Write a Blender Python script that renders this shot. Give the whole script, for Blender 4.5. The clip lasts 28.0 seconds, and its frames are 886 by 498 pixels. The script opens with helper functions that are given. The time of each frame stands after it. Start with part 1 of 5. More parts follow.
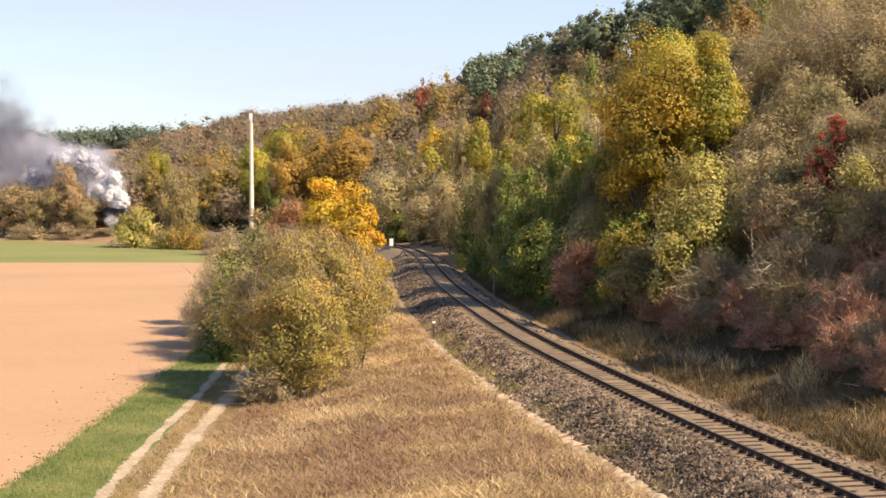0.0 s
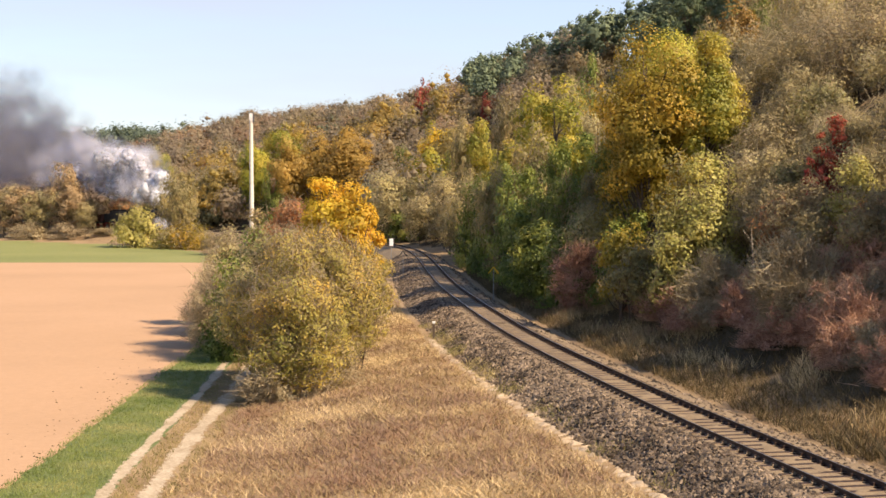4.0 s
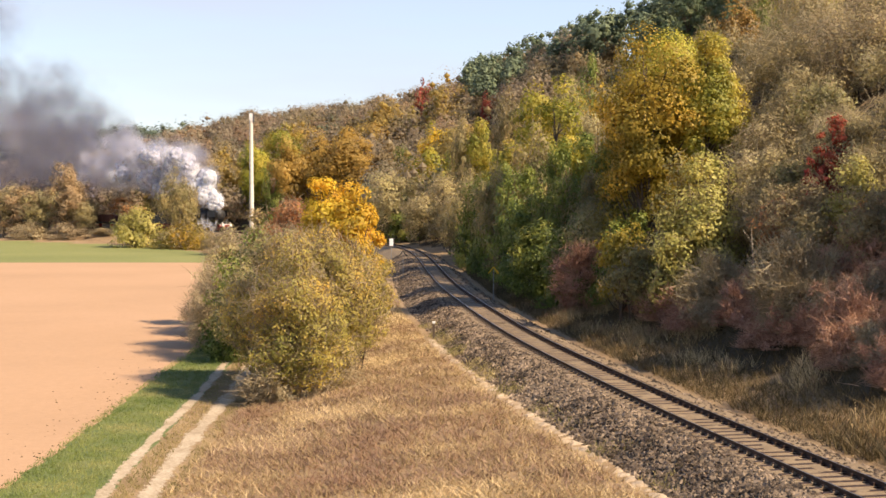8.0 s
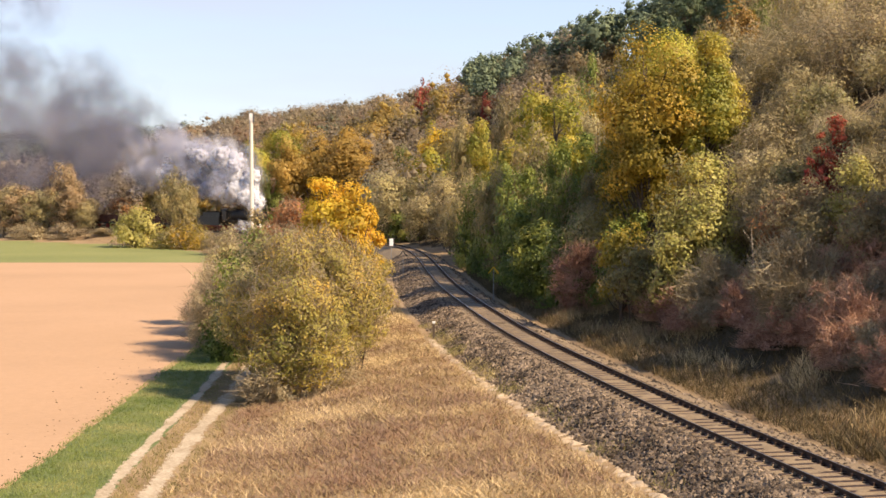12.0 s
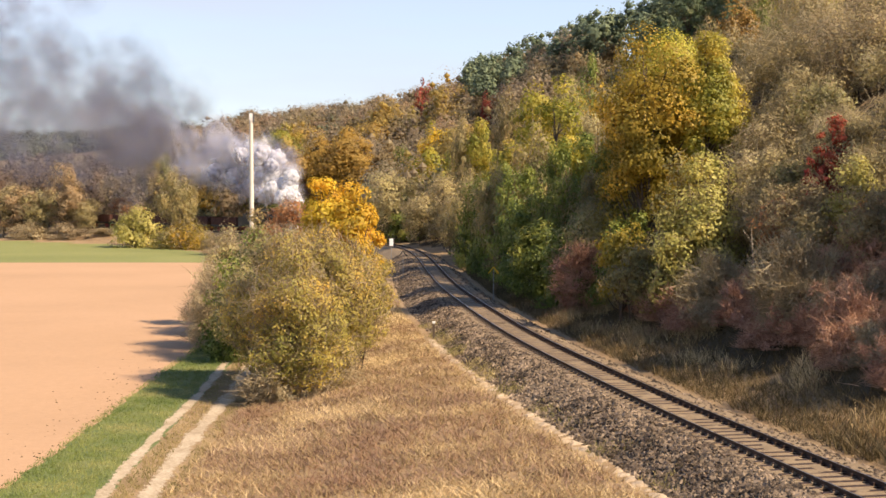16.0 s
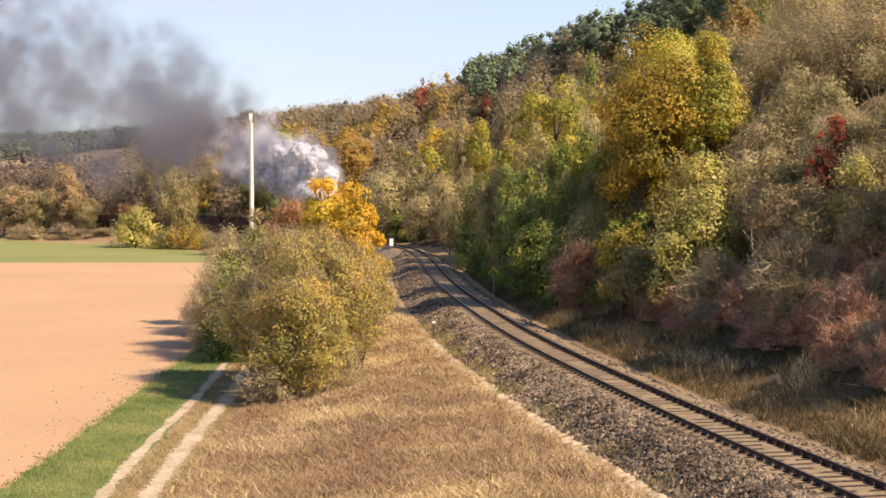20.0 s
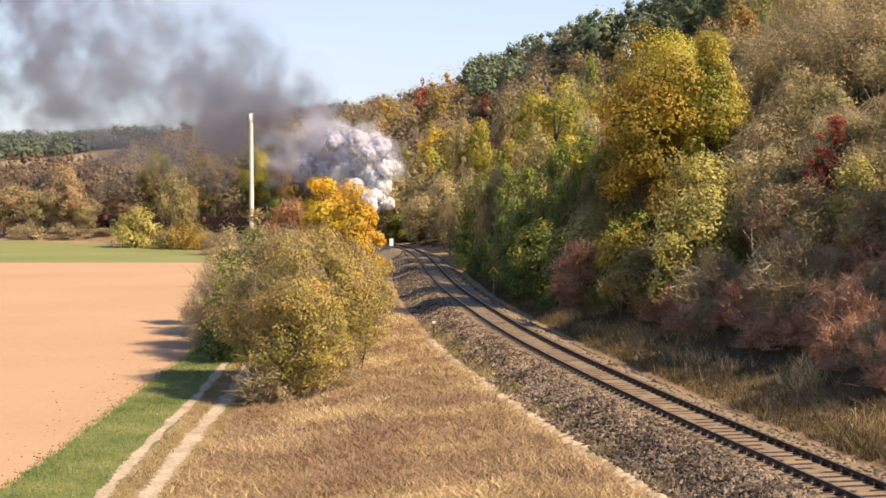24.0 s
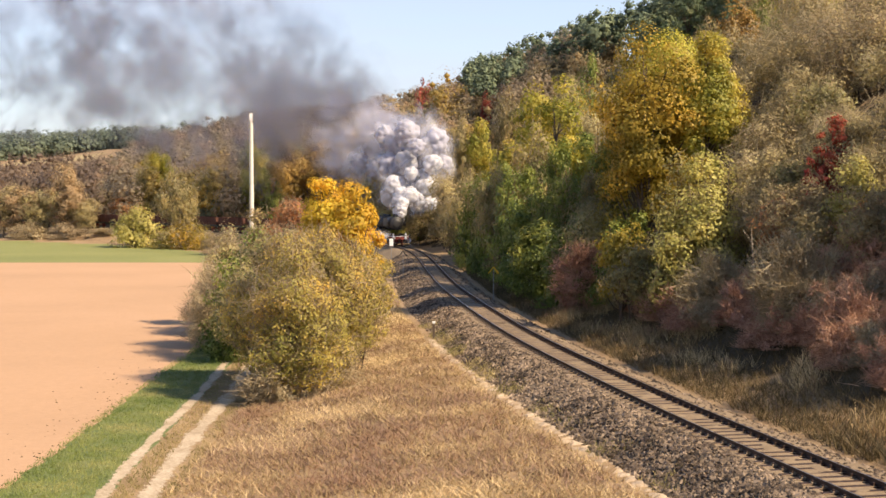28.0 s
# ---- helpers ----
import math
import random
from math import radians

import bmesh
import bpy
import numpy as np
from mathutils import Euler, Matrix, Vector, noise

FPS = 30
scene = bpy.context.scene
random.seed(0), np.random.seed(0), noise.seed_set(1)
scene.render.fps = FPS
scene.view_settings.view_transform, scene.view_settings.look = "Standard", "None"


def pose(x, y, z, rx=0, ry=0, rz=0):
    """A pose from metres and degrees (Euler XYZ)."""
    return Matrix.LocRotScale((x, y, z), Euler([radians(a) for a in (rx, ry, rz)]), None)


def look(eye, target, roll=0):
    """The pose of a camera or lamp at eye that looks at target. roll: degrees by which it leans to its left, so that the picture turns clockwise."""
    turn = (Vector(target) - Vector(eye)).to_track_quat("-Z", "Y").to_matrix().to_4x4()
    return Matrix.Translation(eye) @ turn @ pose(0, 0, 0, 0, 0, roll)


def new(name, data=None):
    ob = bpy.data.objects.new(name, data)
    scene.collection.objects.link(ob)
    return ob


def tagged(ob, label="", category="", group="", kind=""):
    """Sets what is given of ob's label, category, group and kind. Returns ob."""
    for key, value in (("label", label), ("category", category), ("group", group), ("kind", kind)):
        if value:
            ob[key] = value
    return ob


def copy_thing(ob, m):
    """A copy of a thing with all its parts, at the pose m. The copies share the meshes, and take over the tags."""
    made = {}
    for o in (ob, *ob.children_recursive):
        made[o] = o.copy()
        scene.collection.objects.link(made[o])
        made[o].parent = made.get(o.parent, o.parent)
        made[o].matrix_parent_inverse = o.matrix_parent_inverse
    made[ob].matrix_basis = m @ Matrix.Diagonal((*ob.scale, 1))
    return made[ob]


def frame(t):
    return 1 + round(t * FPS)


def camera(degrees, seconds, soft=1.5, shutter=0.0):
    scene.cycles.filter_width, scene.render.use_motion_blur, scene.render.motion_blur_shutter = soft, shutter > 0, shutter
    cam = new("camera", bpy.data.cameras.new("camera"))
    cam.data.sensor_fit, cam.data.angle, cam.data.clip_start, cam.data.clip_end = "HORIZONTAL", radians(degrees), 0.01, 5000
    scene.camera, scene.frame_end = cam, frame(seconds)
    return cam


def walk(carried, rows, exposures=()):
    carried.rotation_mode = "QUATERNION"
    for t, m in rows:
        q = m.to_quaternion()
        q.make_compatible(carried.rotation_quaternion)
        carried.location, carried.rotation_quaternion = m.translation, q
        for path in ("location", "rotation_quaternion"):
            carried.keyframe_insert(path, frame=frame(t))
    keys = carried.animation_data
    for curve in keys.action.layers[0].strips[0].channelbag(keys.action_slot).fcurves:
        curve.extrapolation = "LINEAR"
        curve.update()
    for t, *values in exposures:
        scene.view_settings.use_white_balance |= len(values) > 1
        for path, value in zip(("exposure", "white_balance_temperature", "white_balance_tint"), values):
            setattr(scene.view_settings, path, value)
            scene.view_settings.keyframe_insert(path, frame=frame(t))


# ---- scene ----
cam = camera(34.83, 28.0, soft=1.6)
walk(cam, [(0.0, pose(0, 0, 8.0, 87.53, 0, 0)), (28.0, pose(0, 0, 8.0, 87.53, 0, 0))], exposures=[(0.0, 0.90, 6850, 12), (28.0, 0.90, 6850, 12)])

# ---- light ----
SUN_ELEVATION, SUN_AZIMUTH = radians(41), radians(121)      # azimuth clockwise from +y
sun_way = Vector((math.sin(SUN_AZIMUTH) * math.cos(SUN_ELEVATION), math.cos(SUN_AZIMUTH) * math.cos(SUN_ELEVATION), math.sin(SUN_ELEVATION)))
scene.cycles.transparent_max_bounces = 160                   # the smoke is many thin veils
world = bpy.data.worlds.new("world")
scene.world = world
world.use_nodes = True
wn = world.node_tree.nodes
sky = wn.new("ShaderNodeTexSky")
sky.sky_type, sky.sun_disc, sky.sun_elevation, sky.sun_rotation = "NISHITA", False, SUN_ELEVATION, SUN_AZIMUTH
sky.air_density, sky.dust_density, sky.ozone_density = 1.0, 0.3, 3.0
wn["Background"].inputs["Strength"].default_value = 0.105
wl = world.node_tree.links
veil_at = wn.new("ShaderNodeTexCoord")
veil_map = wn.new("ShaderNodeMapping")
veil_map.inputs["Scale"].default_value = (1.0, 1.0, 7.0)
veil_noise = wn.new("ShaderNodeTexNoise")
veil_noise.inputs["Scale"].default_value, veil_noise.inputs["Detail"].default_value = 3.0, 5.0
veil_ramp = wn.new("ShaderNodeMapRange")
veil_ramp.inputs["From Min"].default_value, veil_ramp.inputs["From Max"].default_value = 0.40, 0.75
veil_ramp.inputs["To Min"].default_value, veil_ramp.inputs["To Max"].default_value = 0.50, 0.80
veil = wn.new("ShaderNodeMix")
veil.data_type = "RGBA"
wl.new(veil_at.outputs["Generated"], veil_map.inputs["Vector"])
wl.new(veil_map.outputs["Vector"], veil_noise.inputs["Vector"])
wl.new(veil_noise.outputs["Fac"], veil_ramp.inputs["Value"])
veil_up = wn.new("ShaderNodeSeparateXYZ")                     # the haze lies low; overhead the sky is clear
wl.new(veil_at.outputs["Generated"], veil_up.inputs[0])
veil_low = wn.new("ShaderNodeMapRange")
veil_low.inputs["From Min"].default_value, veil_low.inputs["From Max"].default_value = 0.16, 0.6
veil_low.inputs["To Min"].default_value, veil_low.inputs["To Max"].default_value = 1.0, 0.0
wl.new(veil_up.outputs["Z"], veil_low.inputs["Value"])
veil_part = wn.new("ShaderNodeMath")
veil_part.operation = "MULTIPLY"
wl.new(veil_ramp.outputs["Result"], veil_part.inputs[0])
wl.new(veil_low.outputs["Result"], veil_part.inputs[1])
wl.new(veil_part.outputs[0], veil.inputs[0])
wash = wn.new("ShaderNodeMix")
wash.data_type, wash.blend_type = "RGBA", "MULTIPLY"
wash.inputs[0].default_value = 1.0
wash.inputs[7].default_value = (0.98, 1.0, 1.08, 1)            # hazy autumn air
wl.new(sky.outputs["Color"], wash.inputs[6])
wl.new(wash.outputs[2], veil.inputs[6])
veil.inputs[7].default_value = (3.7, 3.95, 4.75, 1)              # thin high cloud
wl.new(veil.outputs[2], wn["Background"].inputs["Color"])
sun = new("sun", bpy.data.lights.new("sun", "SUN"))
sun.data.energy, sun.data.angle, sun.data.color = 5.0, radians(0.55), (1.0, 0.83, 0.62)
sun.matrix_world = look(sun_way * 200, (0, 0, 0))


# ---- materials ----
def material(name, rough=0.8, spec=0.3, metal=0.0):
    m = bpy.data.materials.new(name)
    m.use_nodes = True
    b = m.node_tree.nodes["Principled BSDF"]
    b.inputs["Roughness"].default_value, b.inputs["Metallic"].default_value = rough, metal
    b.inputs["Specular IOR Level"].default_value = spec
    return m, m.node_tree.nodes, m.node_tree.links, b


def node(nodes, kind, **sets):
    n = nodes.new(kind)
    for key, value in sets.items():
        n.inputs[key.replace("_", " ")].default_value = value
    return n


def ramp(nodes, links, source, stops):
    r = nodes.new("ShaderNodeValToRGB")
    el = r.color_ramp.elements
    while len(el) < len(stops):
        el.new(0.5)
    for e, (p, c) in zip(el, stops):
        e.position, e.color = p, (*c, 1)
    links.new(source, r.inputs["Fac"])
    return r.outputs["Color"]


def mix(nodes, links, a, b, fac, mode="MIX"):
    m = nodes.new("ShaderNodeMix")
    m.data_type, m.blend_type = "RGBA", mode
    for sock, v in (("A_Color", a), ("B_Color", b), ("Factor_Float", fac)):
        s = next(i for i in m.inputs if i.identifier == sock)
        if hasattr(v, "is_linked"):
            links.new(v, s)
        else:
            s.default_value = v if sock == "Factor_Float" else (*v, 1)
    return next(o for o in m.outputs if o.identifier == "Result_Color")


def grained(name, dark, mid, light, big=0.3, fine=6.0, rough=0.9, bump=0.3, depth=0.03, metal=0.0, spec=0.25, stretch=(1, 1, 1)):
    """Two scales of noise over three colours, with bump: earth, stone, paint, rust."""
    m, n, l, b = material(name, rough, spec, metal)
    tc = n.new("ShaderNodeTexCoord")
    mp = n.new("ShaderNodeMapping")
    mp.inputs["Scale"].default_value = stretch
    l.new(tc.outputs["Object"], mp.inputs["Vector"])
    n1 = node(n, "ShaderNodeTexNoise", Scale=big, Detail=5.0, Roughness=0.6)
    n2 = node(n, "ShaderNodeTexNoise", Scale=fine, Detail=6.0, Roughness=0.7)
    for x in (n1, n2):
        l.new(mp.outputs["Vector"], x.inputs["Vector"])
    c1 = ramp(n, l, n1.outputs["Fac"], [(0.3, dark), (0.5, mid), (0.72, light)])
    c2 = ramp(n, l, n2.outputs["Fac"], [(0.3, dark), (0.5, mid), (0.7, light)])
    l.new(mix(n, l, c1, c2, 0.5), b.inputs["Base Color"])
    bp = node(n, "ShaderNodeBump", Strength=bump, Distance=depth)
    l.new(n2.outputs["Fac"], bp.inputs["Height"])
    l.new(bp.outputs["Normal"], b.inputs["Normal"])
    return m


def foliage(name, colours, patch=0.5, shine=0.35, through_light=0.42, single=0.28):
    """Leaves: each leaf its own tint out of the colours, patches over the crown, light passing through."""
    m, n, l, b = material(name, 0.55, shine)
    geo = n.new("ShaderNodeNewGeometry")
    tc = n.new("ShaderNodeTexCoord")
    info = n.new("ShaderNodeObjectInfo")
    ns = node(n, "ShaderNodeTexNoise", Scale=patch, Detail=3.0)
    l.new(tc.outputs["Object"], ns.inputs["Vector"])
    ad = n.new("ShaderNodeMath")
    ad.operation = "MULTIPLY_ADD"
    l.new(geo.outputs["Random Per Island"], ad.inputs[0])
    ad.inputs[1].default_value = single
    sc = n.new("ShaderNodeMath")
    sc.operation = "MULTIPLY_ADD"
    l.new(ns.outputs["Fac"], sc.inputs[0])
    sc.inputs[1].default_value, sc.inputs[2].default_value = 1.9, -0.45 - single / 2
    l.new(sc.outputs[0], ad.inputs[2])
    k = len(colours) - 1
    col = ramp(n, l, ad.outputs[0], [(0.1 + 0.8 * i / k, c) for i, c in enumerate(colours)])
    hs = n.new("ShaderNodeHueSaturation")
    hv = n.new("ShaderNodeMapRange")
    hv.inputs["To Min"].default_value, hv.inputs["To Max"].default_value = 1.45, 1.85
    l.new(info.outputs["Random"], hv.inputs["Value"])
    hh = n.new("ShaderNodeMapRange")
    hh.inputs["To Min"].default_value, hh.inputs["To Max"].default_value = 0.488, 0.504
    l.new(info.outputs["Random"], hh.inputs["Value"])
    l.new(hv.outputs[0], hs.inputs["Value"])
    l.new(hh.outputs[0], hs.inputs["Hue"])
    l.new(col, hs.inputs["Color"])
    l.new(hs.outputs["Color"], b.inputs["Base Color"])
    tr = n.new("ShaderNodeBsdfTranslucent")
    l.new(hs.outputs["Color"], tr.inputs["Color"])
    mx = n.new("ShaderNodeMixShader")
    mx.inputs[0].default_value = through_light
    l.new(b.outputs[0], mx.inputs[1])
    l.new(tr.outputs[0], mx.inputs[2])
    l.new(mx.outputs[0], n["Material Output"].inputs["Surface"])
    return m


def smoke_material(name, colour, opacity, thinnest=0.12):
    """Wisps of smoke or steam: dull, letting light through, each fading to its rim by its stored thickness."""
    m = bpy.data.materials.new(name)
    m.use_nodes = True
    n, l = m.node_tree.nodes, m.node_tree.links
    n.remove(n["Principled BSDF"])
    tc = n.new("ShaderNodeTexCoord")
    ns = node(n, "ShaderNodeTexNoise", Scale=1.7, Detail=4.0, Roughness=0.55)
    l.new(tc.outputs["Object"], ns.inputs["Vector"])
    col = ramp(n, l, ns.outputs["Fac"], [(0.3, [c * 0.8 for c in colour]), (0.7, [min(1, c * 1.15) for c in colour])])
    df, tl, mx = n.new("ShaderNodeBsdfDiffuse"), n.new("ShaderNodeBsdfTranslucent"), n.new("ShaderNodeMixShader")
    for b in (df, tl):
        l.new(col, b.inputs["Color"])
    mx.inputs[0].default_value = 0.5
    l.new(df.outputs[0], mx.inputs[1])
    l.new(tl.outputs[0], mx.inputs[2])
    at = n.new("ShaderNodeAttribute")
    at.attribute_name = "thickness"
    mul = n.new("ShaderNodeMath")
    mul.operation = "MULTIPLY"
    mul.inputs[1].default_value = opacity
    wisps = node(n, "ShaderNodeTexNoise", Scale=1.3, Detail=5.0, Roughness=0.52, Distortion=0.2)
    l.new(tc.outputs["Object"], wisps.inputs["Vector"])
    thin = node(n, "ShaderNodeMapRange", From_Min=0.32, From_Max=0.68, To_Min=thinnest, To_Max=1.0)
    l.new(wisps.outputs["Fac"], thin.inputs["Value"])
    body = n.new("ShaderNodeMath")
    body.operation = "MULTIPLY"
    l.new(at.outputs["Fac"], body.inputs[0])
    l.new(thin.outputs["Result"], body.inputs[1])
    l.new(body.outputs[0], mul.inputs[0])
    tp, fade = n.new("ShaderNodeBsdfTransparent"), n.new("ShaderNodeMixShader")
    l.new(mul.outputs[0], fade.inputs[0])
    l.new(tp.outputs[0], fade.inputs[1])
    l.new(mx.outputs[0], fade.inputs[2])
    l.new(fade.outputs[0], n["Material Output"].inputs["Surface"])
    return m


def steam_body(name, dark, light):
    """Dense steam: light soaks in and comes out again on the shaded side."""
    m = bpy.data.materials.new(name)
    m.use_nodes = True
    n, l = m.node_tree.nodes, m.node_tree.links
    n.remove(n["Principled BSDF"])
    tc = n.new("ShaderNodeTexCoord")
    ns = node(n, "ShaderNodeTexNoise", Scale=3.0, Detail=6.0, Roughness=0.6)
    l.new(tc.outputs["Object"], ns.inputs["Vector"])
    col = ramp(n, l, ns.outputs["Fac"], [(0.3, dark), (0.7, light)])
    bp = node(n, "ShaderNodeBump", Strength=0.15, Distance=0.3)
    l.new(ns.outputs["Fac"], bp.inputs["Height"])
    df, tl, mx = n.new("ShaderNodeBsdfDiffuse"), n.new("ShaderNodeBsdfTranslucent"), n.new("ShaderNodeMixShader")
    for b in (df, tl):
        l.new(col, b.inputs["Color"])
        l.new(bp.outputs["Normal"], b.inputs["Normal"])
    mx.inputs[0].default_value = 0.5
    l.new(df.outputs[0], mx.inputs[1])
    l.new(tl.outputs[0], mx.inputs[2])
    l.new(mx.outputs[0], n["Material Output"].inputs["Surface"])
    return m


M = {
    "steam_body": steam_body("dense_steam", (0.74, 0.74, 0.77), (0.84, 0.84, 0.86)),
    "stale_steam": steam_body("stale_steam", (0.55, 0.55, 0.625), (0.65, 0.65, 0.72)),
    "dry": grained("dry_grass_ground", (0.14, 0.088, 0.05), (0.28, 0.188, 0.10), (0.44, 0.32, 0.17), 0.35, 5.0, 0.95, 0.6, 0.08),
    "soil": grained("tilled_soil", (0.365, 0.228, 0.13), (0.43, 0.268, 0.154), (0.475, 0.298, 0.177), 0.05, 3.0, 0.95, 0.5, 0.06),
    "green_field": grained("young_crop", (0.15, 0.165, 0.05), (0.20, 0.21, 0.068), (0.26, 0.25, 0.09), 0.04, 2.0, 0.9, 0.4, 0.05),
    "verge": grained("green_verge", (0.075, 0.11, 0.034), (0.13, 0.158, 0.052), (0.24, 0.22, 0.10), 0.4, 7.0, 0.9, 0.6, 0.06),
    "rut": grained("chalky_rut", (0.22, 0.16, 0.09), (0.42, 0.33, 0.22), (0.60, 0.50, 0.36), 0.8, 7.0, 0.95, 0.6, 0.04),
    "ballast": grained("ballast_bed", (0.07, 0.055, 0.045), (0.19, 0.15, 0.115), (0.34, 0.27, 0.20), 1.2, 14.0, 0.95, 0.8, 0.05),
    "infill": grained("fine_ballast", (0.13, 0.093, 0.056), (0.225, 0.165, 0.10), (0.31, 0.235, 0.145), 0.7, 12.0, 0.95, 0.6, 0.03),
    "stone": foliage("ballast_stone", [(0.024, 0.018, 0.012), (0.056, 0.041, 0.027), (0.092, 0.068, 0.045), (0.16, 0.12, 0.08)], 0.8, 0.15, 0.0, 0.8),
    "strip": grained("chalk_gravel", (0.24, 0.175, 0.11), (0.36, 0.275, 0.185), (0.48, 0.385, 0.275), 0.9, 8.0, 0.95, 0.6, 0.04),
    "rail": grained("rusty_rail", (0.030, 0.018, 0.013), (0.055, 0.032, 0.022), (0.09, 0.055, 0.038), 1.0, 20.0, 0.6, 0.2, 0.005, 0.3),
    "rail_head": grained("worn_steel", (0.20, 0.18, 0.16), (0.32, 0.30, 0.28), (0.42, 0.40, 0.37), 1.0, 20.0, 0.35, 0.1, 0.003, 0.9),
    "sleeper": grained("tarred_sleeper", (0.17, 0.125, 0.08), (0.27, 0.204, 0.132), (0.37, 0.288, 0.195), 2.0, 18.0, 0.85, 0.5, 0.01),
    "black": grained("sooty_black_paint", (0.010, 0.010, 0.010), (0.020, 0.020, 0.021), (0.05, 0.047, 0.044), 1.5, 12.0, 0.45, 0.2, 0.01, 0.0, 0.5),
    "red": grained("worn_red_paint", (0.14, 0.03, 0.022), (0.24, 0.05, 0.038), (0.32, 0.10, 0.075), 2.0, 14.0, 0.6, 0.2, 0.01),
    "steel": grained("dull_steel", (0.20, 0.19, 0.18), (0.38, 0.37, 0.36), (0.55, 0.54, 0.52), 3.0, 15.0, 0.4, 0.2, 0.005, 0.7),
    "iron": grained("sooty_iron", (0.05, 0.05, 0.05), (0.10, 0.098, 0.095), (0.18, 0.175, 0.17), 3.0, 15.0, 0.5, 0.2, 0.005, 0.3),
    "wagon": grained("rust_brown_wagon", (0.045, 0.020, 0.014), (0.10, 0.042, 0.028), (0.16, 0.08, 0.055), 0.8, 9.0, 0.8, 0.3, 0.01),
    "coal": grained("coal", (0.006, 0.006, 0.006), (0.016, 0.016, 0.016), (0.05, 0.05, 0.05), 4.0, 12.0, 0.6, 1.0, 0.1),
    "white": grained("white_enamel", (0.62, 0.60, 0.56), (0.78, 0.77, 0.74), (0.85, 0.84, 0.82), 2.0, 10.0, 0.5, 0.1, 0.004),
    "yellow": grained("yellow_enamel", (0.50, 0.29, 0.02), (0.68, 0.42, 0.03), (0.75, 0.50, 0.06), 2.0, 10.0, 0.5, 0.1, 0.004),
    "grey_post": grained("galvanised_post", (0.16, 0.15, 0.14), (0.26, 0.25, 0.24), (0.36, 0.35, 0.33), 2.0, 14.0, 0.6, 0.2, 0.005, 0.3),
    "concrete": grained("pale_concrete", (0.52, 0.46, 0.38), (0.68, 0.62, 0.53), (0.76, 0.71, 0.62), 0.6, 10.0, 0.9, 0.3, 0.01),
    "bark": grained("grey_brown_bark", (0.05, 0.036, 0.026), (0.11, 0.082, 0.06), (0.20, 0.155, 0.115), 1.5, 12.0, 0.95, 0.8, 0.03, stretch=(1, 1, 0.25)),
    "pale_bark": grained("pale_bark", (0.20, 0.15, 0.11), (0.36, 0.29, 0.22), (0.48, 0.40, 0.31), 1.5, 10.0, 0.9, 0.5, 0.02, stretch=(1, 1, 0.3)),
    "hill": grained("leaf_litter", (0.036, 0.0252, 0.0132), (0.078, 0.054, 0.027), (0.132, 0.096, 0.045), 0.12, 2.0, 0.95, 0.6, 0.1),
    "meadow": grained("dry_meadow", (0.26, 0.21, 0.10), (0.36, 0.28, 0.14), (0.46, 0.37, 0.20), 0.05, 1.0, 0.95, 0.4, 0.06),
    "lamp_glass": grained("lamp_lens", (0.75, 0.74, 0.70), (0.85, 0.84, 0.80), (0.9, 0.9, 0.88), 3.0, 10.0, 0.2, 0.05, 0.002),
    "gold": foliage("golden_leaves", [(0.17, 0.127, 0.0148), (0.307, 0.228, 0.0212), (0.424, 0.281, 0.0265), (0.498, 0.302, 0.0318)], 0.35),
    "yellow_green": foliage("yellow_green_leaves", [(0.105, 0.119, 0.0187), (0.182, 0.183, 0.0264), (0.275, 0.237, 0.0341), (0.363, 0.264, 0.0363)], 0.3),
    "ochre": foliage("ochre_leaves", [(0.112, 0.0986, 0.0157), (0.185, 0.148, 0.0202), (0.274, 0.196, 0.0235), (0.358, 0.23, 0.028)], 0.3),
    "tan": foliage("tan_leaves", [(0.17, 0.12, 0.07), (0.235, 0.165, 0.09), (0.29, 0.205, 0.11), (0.34, 0.245, 0.125)], 0.4, 0.25, 0.42, 0.2),
    "lime": foliage("lime_leaves", [(0.124, 0.113, 0.0302), (0.221, 0.201, 0.0518), (0.297, 0.261, 0.0734), (0.378, 0.319, 0.095)], 0.5),
    "thicket": foliage("hedge_leaves", [(0.136, 0.13, 0.032), (0.234, 0.209, 0.0468), (0.333, 0.265, 0.0591), (0.456, 0.308, 0.0554)], 0.45),
    "olive": foliage("olive_leaves", [(0.092, 0.084, 0.034), (0.16, 0.14, 0.055), (0.228, 0.19, 0.075), (0.295, 0.225, 0.082)], 0.4),
    "green": foliage("green_leaves", [(0.0448, 0.0616, 0.0134), (0.084, 0.112, 0.0224), (0.146, 0.168, 0.0336), (0.224, 0.213, 0.0448)], 0.4),
    "russet": foliage("russet_leaves", [(0.12, 0.055, 0.025), (0.22, 0.11, 0.045), (0.32, 0.17, 0.06), (0.36, 0.22, 0.09)], 0.4),
    "scarlet": foliage("scarlet_leaves", [(0.11, 0.024, 0.016), (0.19, 0.038, 0.022), (0.26, 0.06, 0.03), (0.25, 0.09, 0.042)], 0.5),
    "dun": foliage("withered_leaves", [(0.135, 0.112, 0.055), (0.205, 0.17, 0.08), (0.275, 0.228, 0.105), (0.34, 0.288, 0.12)], 0.4, 0.25, 0.42, 0.16),
    "maroon": foliage("maroon_twigs", [(0.162, 0.0896, 0.0582), (0.252, 0.146, 0.093), (0.33, 0.199, 0.128), (0.398, 0.258, 0.166)], 0.4, 0.2, 0.3, 0.5),
    "twig": foliage("bare_twigs", [(0.125, 0.1, 0.06), (0.195, 0.155, 0.09), (0.26, 0.21, 0.123), (0.32, 0.262, 0.158)], 0.4, 0.2, 0.25),
